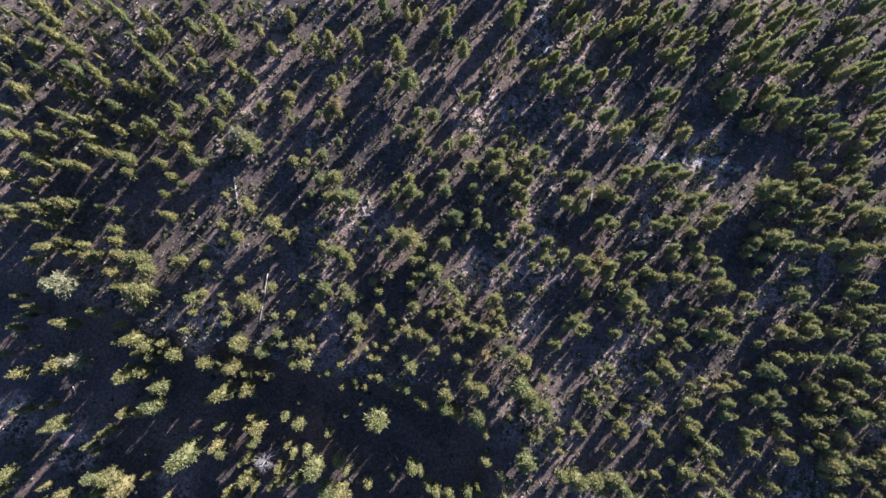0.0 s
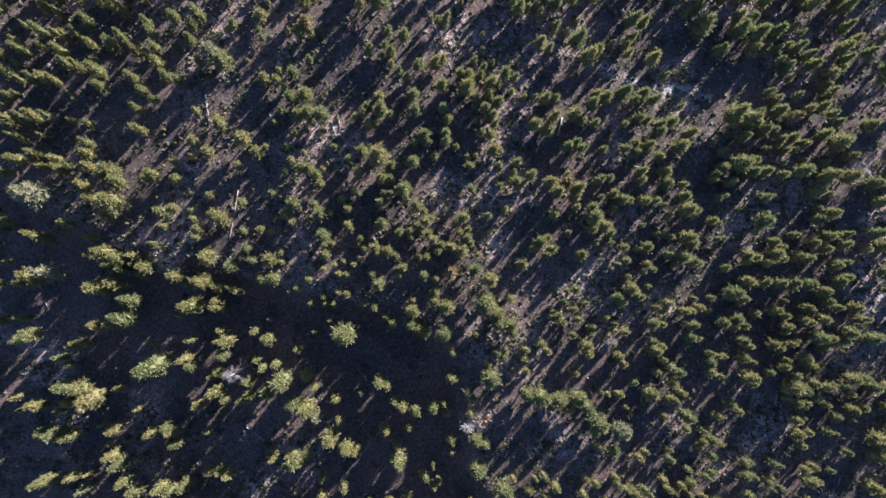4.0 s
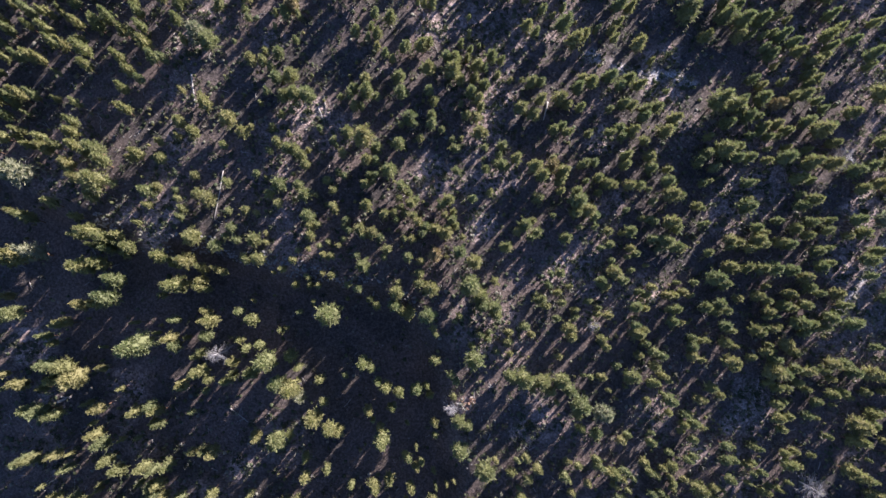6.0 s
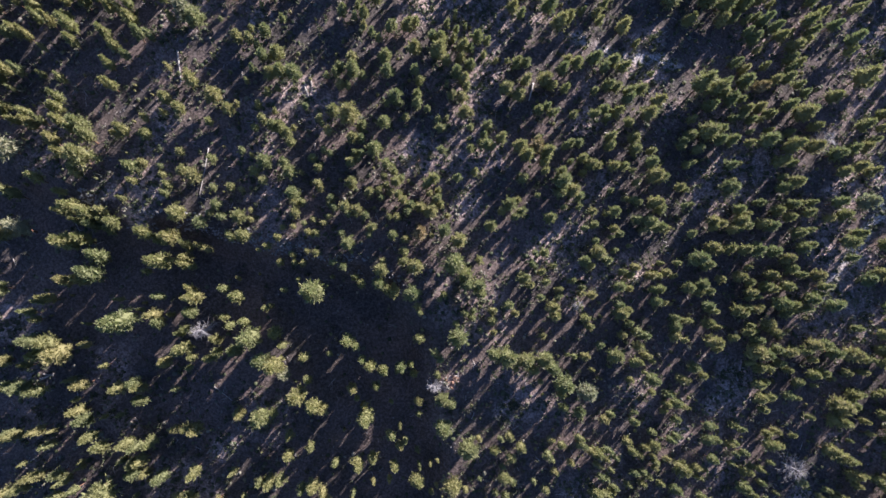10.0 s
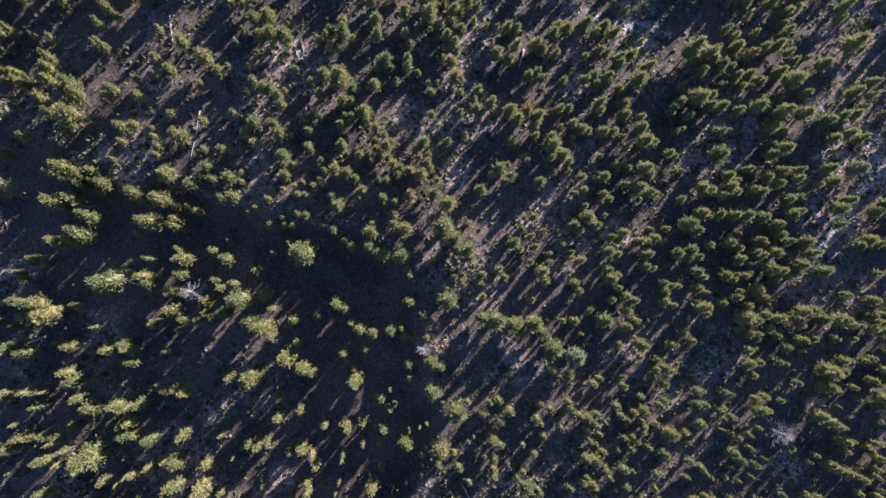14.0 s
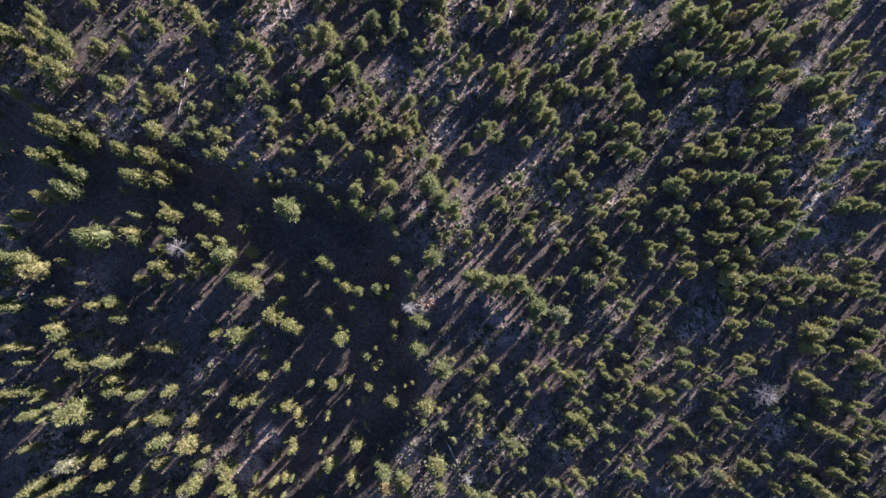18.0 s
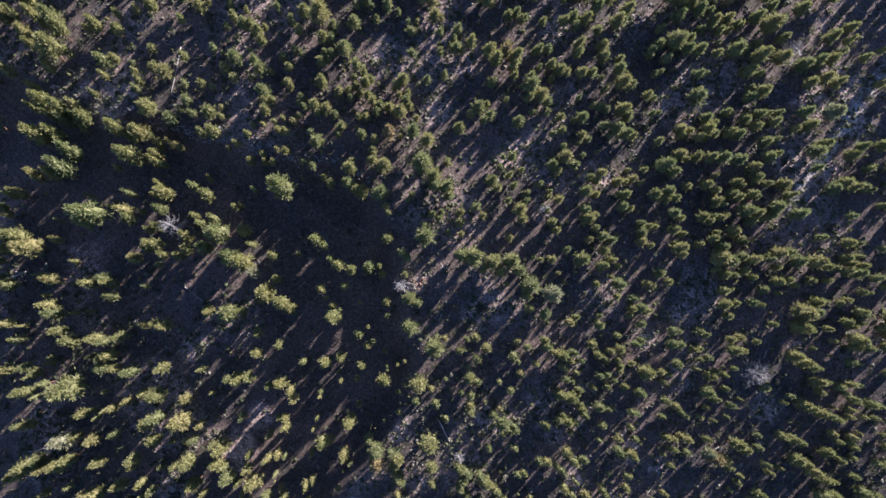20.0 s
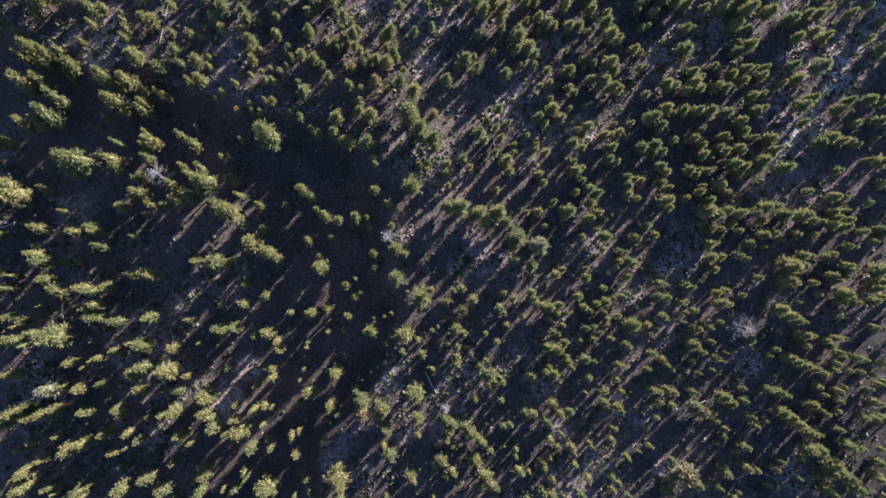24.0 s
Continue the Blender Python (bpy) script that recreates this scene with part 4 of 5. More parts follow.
stand((10.5, 21.3, 3.4), (18.4, 12.9, 2.9), (-5.3, -2.4, 2.6), (21.1, 21.1, 2.5), (11.7, 15.7, 2.3), (14.1, -7.3, 2.4), (14.2, 19.2, 2.1), (5.8, 24, 2.1), (11.9, 1.4, 2.2), (-6.6, 4.2, 2.3), (22.7, 8, 2), (17.4, -1, 1.9), (11.8, 8, 1.9), (10.3, -6.1, 2), (-7, 13.6, 1.9), (14.3, 15.4, 1.7), (4.1, 17.4, 1.8), (-0.2, 9.1, 1.7), (-5, -5.7, 1.7), (1.9, 6, 1.6), (1.7, 1.1, 1.6), (22.7, 1.4, 1.6), (14.4, 11.1, 1.5), (20.6, -0.3, 1.5), (12.7, 10.9, 1.5), (3.2, 11.4, 1.5), (11.2, -7.8, 1.5), (6, -3.2, 1.5), (6.9, -5.8, 1.5), (22, 4.2, 1.4), (21.5, -2.4, 1.4), (13.6, 8.8, 1.4))
stand((2.5, -0.6, 1.4), (-2.5, -4.6, 1.4), (1.4, 21.7, 1.3), (5, 10.5, 1.3), (5.2, -4.9, 1.3), (-6.3, 17.9, 1.2), (2.3, 20.1, 1.1), (-3.5, 4.5, 1))
stand((36.4, -6.6, 2.8), (53.7, 16, 2.2), (37, 3.8, 2.2), (33.5, -4.8, 2.1), (30.9, -4.8, 2.1), (25.7, 2.9, 2.1), (54, 22, 2), (39.1, 20.6, 2), (38.8, -2.3, 1.9), (35.3, 2.1, 1.9), (28.4, -3.2, 1.7), (29.3, -6.7, 1.7), (24, -0.6, 1.7), (55.7, 15.1, 1.6), (49.1, 14, 1.6), (45.1, 4.6, 1.6), (39.8, 13.4, 1.7), (28.2, 22.8, 1.5), (39.9, -4.1, 1.5), (26.7, -1.1, 1.5), (53.3, 19.1, 1.4), (50.5, 6.7, 1.4), (39, 0.2, 1.4), (36.3, -0.6, 1.4), (27.5, 3.7, 1.4), (25.4, 5.8, 1.4), (48.7, 21.5, 1.3), (38.2, 23.2, 1.3), (41, 24.1, 1.1), (42.7, -7.6, 1.1), (51.7, 17, 1))
stand((78.2, 4.7, 3.2), (82, 2.1, 2.8), (73.2, 13.5, 2.6), (66.9, 12.6, 2.6), (64.2, 15.2, 2.6), (87.9, 10.9, 2.4), (75.1, -6.7, 2.4), (61.9, -3.3, 2.5), (72.7, 10.9, 2), (78.1, 1.2, 2), (65.8, 5.3, 2), (58.6, 17.5, 2), (65.9, -5.2, 2), (79.1, 8.3, 1.9), (81.4, 17.2, 1.8), (85.6, 12.4, 1.8), (84.6, 0.3, 1.8), (84, 17.7, 1.7), (63.8, -6.8, 1.6), (59.8, -5.4, 1.7), (72.9, 8.2, 1.5), (79.5, 16.2, 1.4), (85.9, 8.3, 1.4), (64.8, -1.5, 1.4), (70.8, 18.8, 1.3), (84.6, -3.3, 1.2), (81.5, 11.4, 1.1), (79.5, -3.3, 1.1), (71.4, 0.2, 1.1))
stand((108.5, 8.1, 3), (108.8, -0.7, 2.7), (107.5, -6.6, 2.8), (107.4, 12.3, 2.5), (121.1, 21.8, 2.3), (102, 20, 2.2), (102.5, 16.7, 2.3), (95.4, 11, 2.2), (96.1, -4.1, 2.2), (93.9, 19.9, 2), (112.3, 7.9, 2), (93.9, 16.8, 2), (111.2, -3.1, 2), (103.7, -6.6, 2), (119.3, 20.2, 1.8), (98.6, 11, 1.8), (118.4, 18.4, 1.7), (118.1, 4.5, 1.7), (120.2, 12.1, 1.6), (108.2, 16.5, 1.6), (90.8, 11, 1.6), (104.2, -0.6, 1.6), (102.3, 0.3, 1.6), (89.3, -4.1, 1.5), (103.3, 5.7, 1.4), (94, -4.6, 1.4), (120.1, -1.3, 1.3), (102.7, 9.6, 1.2), (120.4, 4, 1.1), (99.9, 0.3, 1.1), (95.3, 3, 1))
stand((126.6, 23.3, 3.7), (134.2, 5.1, 3.2), (146.1, 20.6, 2.9), (150.7, 14, 2.5), (130.7, 20.6, 2.4), (152.4, 5.9, 2.4), (137.8, -6, 2.5), (134.7, 20.6, 2.3), (150.9, -1.8, 2.3), (129.4, -5.7, 2.3), (148.5, -7, 2.2), (145.1, -6.7, 2), (138, -2.1, 2.1), (140.6, -6.7, 2), (131.4, -6.7, 2), (134.5, 12.8, 2), (123.6, 17.4, 2), (150.2, 21.3, 1.7), (140.9, 20.3, 1.7), (140.1, -3.1, 1.7), (145, 0.4, 1.6), (152.7, 9.4, 1.5), (135.1, 7.2, 1.5), (137.3, 13.4, 1.3), (122.3, 13, 1.3), (147.1, 0.1, 1.2), (122.3, -0.6, 1))
stand((154.5, 19.2, 3.1), (162.6, 19.9, 2.9), (169.6, 17.4, 2.9), (175.1, 19, 2.6), (155.7, 7.9, 2.6), (177.1, 13.1, 2.5), (180, 20.3, 2.3), (181, 11.6, 2.3), (172.5, 11.3, 2.3), (169.9, 1.2, 2.4), (172.7, -3, 2.3), (155.6, 0.6, 2.1), (160.8, -2.2, 2), (154.2, -3.7, 2.1), (182.5, 22.5, 1.8), (168.5, -3.8, 1.7), (155.6, 13.9, 1.6), (162.4, 1.3, 1.6), (154.3, 24.1, 1.5), (159, 0.8, 1.3), (156.2, 22.2, 1.2))
stand((200, 8.1, 2.6), (200.6, 18.2, 2.1), (196.3, 12.6, 1.9), (190.7, 20.7, 1.8))
stand((-107.9, 39.7, 2.9), (-108.6, 51.9, 2.5), (-105, 51.3, 2.5), (-107.5, 30.1, 2.3), (-107.1, 27.7, 1.9))
stand((-73.3, 45.2, 3.2), (-100.8, 45.5, 3.1), (-84.7, 51.5, 2.8), (-89.6, 43.7, 2.8), (-98.7, 30.4, 2.7), (-92.3, 31.4, 2.7), (-97.4, 52, 2.5), (-72.2, 40.9, 2.6), (-94.1, 43.7, 2.4), (-75.7, 53.4, 2.3), (-80.2, 47.1, 2.3), (-96.1, 31.9, 2.3), (-91.3, 53.7, 2.1), (-101.1, 38.1, 2.1), (-102.4, 30.8, 2.1), (-84.2, 48.4, 2.1), (-87.4, 43, 2.1), (-94.6, 29.8, 2.1), (-96.9, 25.8, 2.1), (-98.9, 55.3, 1.9), (-98.5, 43.9, 1.9), (-75, 49, 1.9), (-88.9, 31.6, 2), (-75.8, 29.8, 1.8), (-98.9, 47.7, 1.6), (-82.4, 31.6, 1.5), (-102.1, 35.4, 1.4), (-99.6, 39.2, 1.4), (-80, 55.7, 1.4), (-99.6, 26.8, 1.4), (-82, 39.4, 1.3), (-91.6, 27.1, 1.3))
stand((-70.8, 53.8, 3.1), (-55.9, 48.1, 2.9), (-63.1, 52.4, 2.7), (-53.6, 44, 2.5), (-67.1, 55, 2.5), (-63.4, 43.9, 2.5), (-60, 39.7, 2.5), (-59.7, 51.7, 2.3), (-44.9, 24.9, 2.4), (-47.6, 56.1, 2.1), (-57, 53.6, 2.1), (-56.9, 37.7, 2.1), (-61.7, 34.7, 2.1), (-60.4, 28, 2.1), (-50.6, 44.4, 1.9), (-45.1, 50.6, 1.7), (-63.7, 29.1, 1.4), (-44.8, 35.2, 1.3))
stand((-37.8, 50.8, 3.9), (-30.2, 26.3, 2.8), (-12.4, 40.7, 2.7), (-10.7, 34.4, 2.6), (-37.6, 30.7, 2.5), (-16.1, 47.3, 2.3), (-24.5, 45.5, 2.3), (-14.1, 34.1, 2.3), (-16.8, 40, 2.1), (-21.2, 45.2, 2), (-18.7, 43.1, 1.7), (-17.5, 24.7, 1.5), (-39.3, 33.5, 1.5), (-11.2, 52.1, 1.4), (-19.4, 35.4, 1.4), (-14.5, 28.9, 1.4), (-20.6, 48.9, 1.3), (-23.8, 24.5, 1.2), (-30.3, 51.5, 1.1), (-11.5, 30, 1.1), (-21.1, 32, 1))
stand((-6.8, 34.6, 3.1), (10.8, 36.5, 2.7), (20.9, 41.9, 2.4), (22.2, 36.9, 2.5), (13.9, 54.5, 2.2), (7.1, 55.4, 2.2), (21.8, 50.9, 2), (10.2, 40.8, 2), (7.1, 37.4, 1.9), (7.2, 32.2, 1.9), (18.7, 47.3, 1.6), (13.6, 51.1, 1.6), (14.1, 35.7, 1.6), (5.8, 35.6, 1.6), (23.6, 51.9, 1.5), (9.5, 32.2, 1.5), (16.1, 49.1, 1.4), (10.8, 54.3, 1.4), (22.1, 27.2, 1.3), (2.9, 34.8, 1.2), (-3, 25.2, 1.2))
stand((37.2, 44.2, 3.2), (38.4, 48.3, 2.6), (27.6, 52.3, 2.7), (24.9, 28.8, 2.7), (50.1, 49.5, 2.4), (44.7, 46.7, 2.4), (46.9, 25.3, 2.4), (30, 44.7, 2.5), (47.5, 40.7, 2.2), (45.7, 36.2, 2.2), (43.9, 37.9, 2.2), (40.3, 42.3, 2.2), (44.9, 43.3, 2), (35.6, 49.4, 2), (30.3, 53.6, 2), (46.1, 30.3, 2), (42.4, 31.1, 2), (31.3, 27.6, 2), (30.7, 37.7, 1.8), (32.1, 34.6, 1.9), (47.7, 46.6, 1.8), (31.8, 30.2, 1.7), (52.8, 49, 1.5), (40.2, 53.5, 1.5), (46.8, 33.7, 1.5), (43.3, 51.9, 1.4), (42.4, 49.3, 1.4), (34.9, 26.5, 1.4), (52.4, 44.5, 1.3), (49, 25.9, 1.3), (40.7, 34.5, 1.1), (46.2, 54, 0.9))
stand((72.4, 37.8, 2.8), (63.9, 32.2, 2.7), (59.8, 34.1, 2.8), (82.8, 43.9, 2.4), (78.1, 40.8, 2.3), (62.8, 41.8, 2.2), (65.7, 42.9, 2), (65.6, 36.6, 2), (70.7, 27.4, 2.1), (79.6, 45, 1.8), (74.9, 35.9, 1.8), (79, 34.8, 1.7), (82.2, 27, 1.6), (73.1, 29, 1.6), (74.4, 26.9, 1.6), (76, 27.3, 1.3), (56.1, 42.9, 1.1), (59.8, 43.4, 1))
stand((97.3, 55.9, 2.8), (106.6, 28.1, 2.7), (94.9, 45.2, 2.5), (88.5, 45.7, 2.5), (103.7, 36.6, 2.5), (109.3, 32.4, 2.5), (97.8, 43.5, 2.2), (100.5, 35.3, 2.2), (93, 37, 2.2), (99.5, 32.6, 2.2), (95.7, 28, 2.2), (92, 42.5, 2), (96, 37.1, 2), (100.5, 25.4, 2), (91.8, 28.9, 2.1), (88.4, 27.4, 2), (109.2, 29.2, 1.8), (93.2, 26.2, 1.8), (88.9, 35.2, 1.6), (102.5, 52, 1.4), (108.6, 42.4, 1.1))
stand((123.7, 37.5, 3.9), (128.5, 38.2, 3.3), (142.7, 55, 2.7), (139.3, 40.7, 2.8), (132, 36.6, 2.7), (134.7, 34.2, 2.6), (127.5, 31.8, 2.4), (131.2, 24.8, 2.2), (149.6, 41.1, 2.1), (139.4, 45.1, 2), (135.7, 46.9, 2), (144.7, 32.2, 2.1), (140.1, 31.3, 2.1), (132.9, 40.4, 1.8), (142.1, 28, 1.7), (135.5, 28.5, 1.7), (146.6, 46.2, 1.6), (138.6, 35, 1.6), (146.9, 30.4, 1.6), (121.5, 27.5, 1.6), (148.9, 29.9, 1.5), (145.1, 28.6, 1.5), (138.6, 29.5, 1.5), (144.2, 51.8, 1.4), (147.9, 25, 1.4), (141.6, 24.4, 1.1))
stand((177.7, 42.6, 3.8), (158.1, 30.6, 3.5), (155.4, 53.5, 2.9), (175.5, 55.5, 2.7), (169.3, 36.9, 2.7), (154.9, 48.8, 2.5), (153.8, 42.4, 2.6), (161.6, 31.3, 2.5), (179.3, 26.9, 2.5), (159.1, 54.4, 2.3), (153.6, 32.9, 2.3), (181.6, 42, 2.1), (163, 26.6, 2.2), (158.2, 48, 2), (175.4, 52.6, 1.9), (155.6, 46.1, 1.8), (158.2, 40.6, 1.8), (156.2, 34.2, 1.7), (160.6, 37.9, 1.7))
stand((186.1, 31.5, 2.1), (185.5, 26.8, 1.7))
stand((-103.9, 64.5, 3.3), (-110.9, 81, 2.4), (-104.8, 75.8, 1.7), (-108.6, 58.3, 1.7), (-110.4, 60.9, 1.6), (-105.9, 86.6, 1.5), (-110.7, 71.3, 1.5), (-105.7, 71.7, 1.4), (-112.2, 73.9, 1.3))
stand((-90.5, 78.4, 3.2), (-101.6, 79.7, 2.8), (-96.2, 82.7, 2.8), (-89.8, 72.2, 2.7), (-89.9, 56.8, 2.7), (-78.2, 61, 2.7), (-93.3, 69, 2.5), (-83.6, 70.9, 2.5), (-90.5, 65.5, 2.5), (-74.4, 67.9, 2.5), (-97.6, 70.8, 2.3), (-87.4, 68.2, 2.3), (-102.4, 73.9, 2.1), (-81.1, 68.6, 2.1), (-73.8, 82.4, 1.9), (-87.4, 58.1, 1.9), (-84.7, 56.6, 1.9), (-84.2, 82.2, 1.8), (-86, 63.3, 1.8), (-75.4, 87.1, 1.7), (-72.2, 79.9, 1.7), (-82.5, 58.2, 1.6), (-86.5, 85.2, 1.4), (-97.3, 60.1, 1.4), (-81.7, 73.3, 1.3), (-84.7, 77.8, 1.1))
stand((-44.8, 82.4, 2.8), (-44.8, 64.1, 2.9), (-52.5, 74.1, 2.8), (-67.8, 75.6, 2.7), (-61.4, 69.5, 2.7), (-47.8, 87.4, 2.7), (-64, 82.7, 2.5), (-67.4, 82.7, 2.5), (-51.7, 63, 2.5), (-64.8, 73.6, 2.5), (-71, 66.5, 2.5), (-55.7, 85.7, 2.4), (-56.5, 78.7, 2.3), (-46.8, 60.7, 2.3), (-67.9, 69.8, 2.3), (-67.5, 64.7, 2.3), (-57.9, 57.7, 2.3), (-40.5, 72.4, 2.1), (-46.9, 84.4, 1.9), (-44.1, 75.1, 1.9), (-59.4, 60.6, 1.9), (-61.7, 75.5, 1.8), (-55.8, 73.9, 1.7), (-53.1, 86.7, 1.4))
stand((-26.7, 65.6, 2.8), (-13.1, 69.6, 2.6), (-17.6, 80.8, 2.5), (-14.3, 59.6, 2.4), (-35.4, 62.5, 2.3), (-14.8, 83.7, 2.2), (-31.6, 79.4, 2.2), (-14, 78.3, 2), (-36.2, 85.8, 2), (-11.4, 81.9, 1.7), (-19.9, 84.2, 1.7), (-22.1, 81, 1.7), (-10.7, 71.5, 1.7), (-27.3, 61.9, 1.7), (-8.4, 87, 1.5), (-26, 84.2, 1.5), (-10.5, 60, 1.5), (-37.3, 70.1, 1.5), (-26.1, 58.8, 1.5), (-9.5, 74.4, 1.3), (-17.9, 60.3, 1.3), (-24.5, 70, 1.2), (-17.9, 56.4, 1))
stand((9.8, 70.1, 4.2), (6.9, 79.8, 3.2), (17.2, 60.2, 2.6), (21.9, 87.5, 2.5), (-6.5, 84.7, 2.4), (5.7, 83.5, 2.2), (3.6, 70.3, 2.2), (0.9, 75.7, 2), (12.6, 61.1, 2), (18.1, 82.4, 1.8), (-6.5, 78.1, 1.4), (11.8, 57.5, 1.4), (19, 84.5, 1.3), (-5.3, 82.7, 1.3), (-0.3, 73.8, 1.3))
stand((27.2, 80.5, 2.8), (53.6, 70.1, 2.7), (55.6, 80.5, 2.2), (42.3, 81.8, 2.2), (30.2, 65.6, 2.2), (51.7, 78, 2), (48.9, 78.3, 1.7), (51.9, 72.5, 1.6), (26.1, 84.6, 1.5), (28, 65.5, 1.5), (42.3, 85.2, 1.3), (34.2, 76.6, 1.3), (42.8, 57, 1.3), (26, 66.6, 1.1), (43.6, 74.2, 1), (40.7, 77, 1), (40.3, 79.3, 1), (39.1, 73.6, 1), (35.8, 72.6, 1), (42.5, 62.5, 1))
stand((72.2, 61.4, 3.3), (62.1, 74.8, 2.9), (75.8, 56.4, 3.1), (74.7, 88.7, 2.9), (71.7, 75.7, 2.5), (66.4, 73.4, 2.5), (79.3, 58.3, 2.5), (60.9, 60.6, 2.4), (78.5, 76.4, 2.2), (63, 83.6, 2.2), (65.7, 66.3, 2), (59.1, 72.6, 1.8), (60.4, 69.5, 1.8), (63.3, 87.1, 1.8), (56.7, 71.2, 1.8), (64, 58.8, 1.8), (81.5, 83.8, 1.6), (59.6, 75.8, 1.6), (72.9, 67.2, 1.5), (82.3, 87, 1.4), (77, 85.7, 1.4), (83.8, 60.8, 1.4), (70, 65, 1.2))
stand((114, 68, 4.8), (90.7, 69.5, 3), (95, 81.6, 2.9), (115.1, 80.6, 2.7), (119, 85.4, 2.7), (113.1, 74.6, 2.5), (120.5, 60.4, 2.5), (94.7, 88.6, 2.5), (119.3, 81.8, 2.3), (98.5, 79.9, 2.3), (94.9, 68.4, 2.3), (99.6, 89, 2.3), (109.8, 72.9, 2), (90.8, 63.4, 2), (88.9, 60.7, 2), (92.3, 82.4, 1.9), (105.9, 88.4, 1.6), (90.2, 58.5, 1.6), (109.3, 77.8, 1.4), (99.3, 60.5, 1.4))
stand((124.2, 82.5, 4.1), (132.2, 66.3, 3.8), (126.2, 67.3, 3.4), (138.6, 66.8, 3.2), (150.4, 76.4, 3), (135.2, 77.5, 3.1), (129.5, 70.4, 2.9), (131.5, 60.4, 2.7), (126.5, 79, 2.5), (126.3, 71.5, 2.5), (145.9, 61.6, 2.5), (124, 87.6, 2.5), (151.3, 57.1, 2.5), (148.9, 59.3, 2.3), (145.4, 83.6, 2.1), (149, 78.8, 2.1), (129.9, 78.5, 2.1), (143.8, 68, 2.1), (121.4, 77.3, 2.1), (140.6, 57.1, 2), (147.5, 81.5, 1.8), (140.2, 61.8, 1.8), (135.4, 61.8, 1.8), (143.3, 63, 1.6), (148.5, 67.8, 1.4))
stand((152.6, 84.9, 3), (162.5, 75.6, 3), (160.2, 61.5, 2.9), (160.2, 79.4, 2.7), (162.9, 69.3, 2.5), (165.2, 64.5, 2.3), (164.8, 83.6, 2.3), (155.2, 78.7, 2.3), (161.9, 58.1, 2.3), (169.4, 61, 2.2), (176.3, 67.2, 1.9), (157.2, 85.8, 1.9), (180.4, 68.4, 1.6), (159, 76.4, 1.6), (155.4, 58.4, 1.6))
stand((-109, 90, 1.4))
stand((-100.3, 91, 3), (-97.5, 88.1, 2.6), (-77.1, 89.8, 2.6), (-86, 91.9, 2.3), (-95.4, 94.4, 1.7), (-89.8, 90.2, 1.4))
stand((-70.6, 90.2, 2.1), (-67.5, 89.7, 1.7), (-60.9, 93.8, 1.6), (-54.3, 94.7, 1.3))
stand((-26.5, 90.3, 2.2), (-27.7, 93.9, 1.3), (-39.8, 94.5, 1.3))
stand((20.9, 92.5, 2.7), (12.6, 92.9, 2.2), (23.4, 94.6, 1.8), (8.2, 96.1, 1.8), (9.5, 92.5, 1.8), (3.8, 92.3, 1.8), (0.7, 90.6, 1.4))
stand((42.1, 92.1, 3.6), (43.7, 95.5, 2.6))
stand((77.9, 91.7, 2.5), (69.4, 89.3, 2.4), (61, 90.2, 2.3), (83.9, 93.6, 2), (81, 92.2, 2), (66, 93.3, 2), (71.9, 92.1, 1.6), (65.5, 98.9, 1.6), (61.7, 97.3, 1.6), (58.9, 94.3, 1.6), (56.6, 91.6, 1.3))
stand((119.3, 93.2, 3.5), (117.7, 98.3, 2.7), (97.9, 96.3, 2.8), (121.9, 99.3, 2.5), (89.1, 91.2, 2.5), (92.8, 94.2, 2.3), (108.9, 95.5, 1.8), (94.8, 99.7, 1.8), (90.5, 97.6, 1.8), (105.3, 90.8, 1.4))
stand((140.2, 92.5, 2.8), (129.7, 93, 2.6), (139.3, 98.8, 2.3), (133.5, 97.7, 2.3), (135.7, 88.6, 2.4), (150.7, 101.5, 1.9), (144.1, 98.5, 1.6), (131.7, 101.6, 1.6), (129.8, 96.5, 1.4))
stand((160.9, 99.7, 2.9), (153.1, 94.9, 2.5), (156.1, 93.2, 2.3), (164.5, 95.6, 1.9))

def tree_height(r):
    return 4.0 + 3.2 * r


# spots up-sun of pale ground where trees are shortened to let sunlight through
SUN_GAPS = [(43.0, 23.0, 13.0), (107.0, 68.0, 17.0), (-32.0, 56.0, 15.0), (60.0, 30.0, 9.0), (-42.0, 9.0, 15.0)]


def growth(x, y):
    """Trees are stunted on the bench, shortened up-sun of pale ground and in the south-east to let sunlight in, taller
    on the west and north sides, and tallest under the bank.
    """
    d = below_bank(x, y)
    low = smoothstep(-1, 9, d) * (0.42 + 0.24 * (1 - smoothstep(25, 50, d)))
    east = smoothstep(75, 125, x) * smoothstep(-85, -50, y)
    # how strongly trees are cut down here for the sun to pass
    young = max(smoothstep(1.0, 0.4, math.hypot(x - a, y - b) / r) for a, b, r in SUN_GAPS)
    return 0.72 + low - 0.06 * east * (1 - smoothstep(25, 60, y)) + 0.22 * (1 - smoothstep(-65, -35, x)) * (1 - smoothstep(0, 15, d)) + 0.14 * smoothstep(45, 90, y) * smoothstep(15, 40, x) - 0.07 * smoothstep(80, 130, x) * (1 - smoothstep(-85, -50, y)) - 0.22 * young


def slimness(x, y):
    """Crowns are full on the open slope, and narrowed to fit the camera's view in its north-west and south-east corners
    and along its north side.
    """
    north_west = (1 - smoothstep(-70, -25, x)) * smoothstep(-5, 40, y)
    south_east = smoothstep(80, 130, x) * (1 - smoothstep(-85, -50, y))
    north = smoothstep(35, 65, y)
    return 1.04 - max(0.28 * north_west, 0.10 * south_east, 0.15 * north)


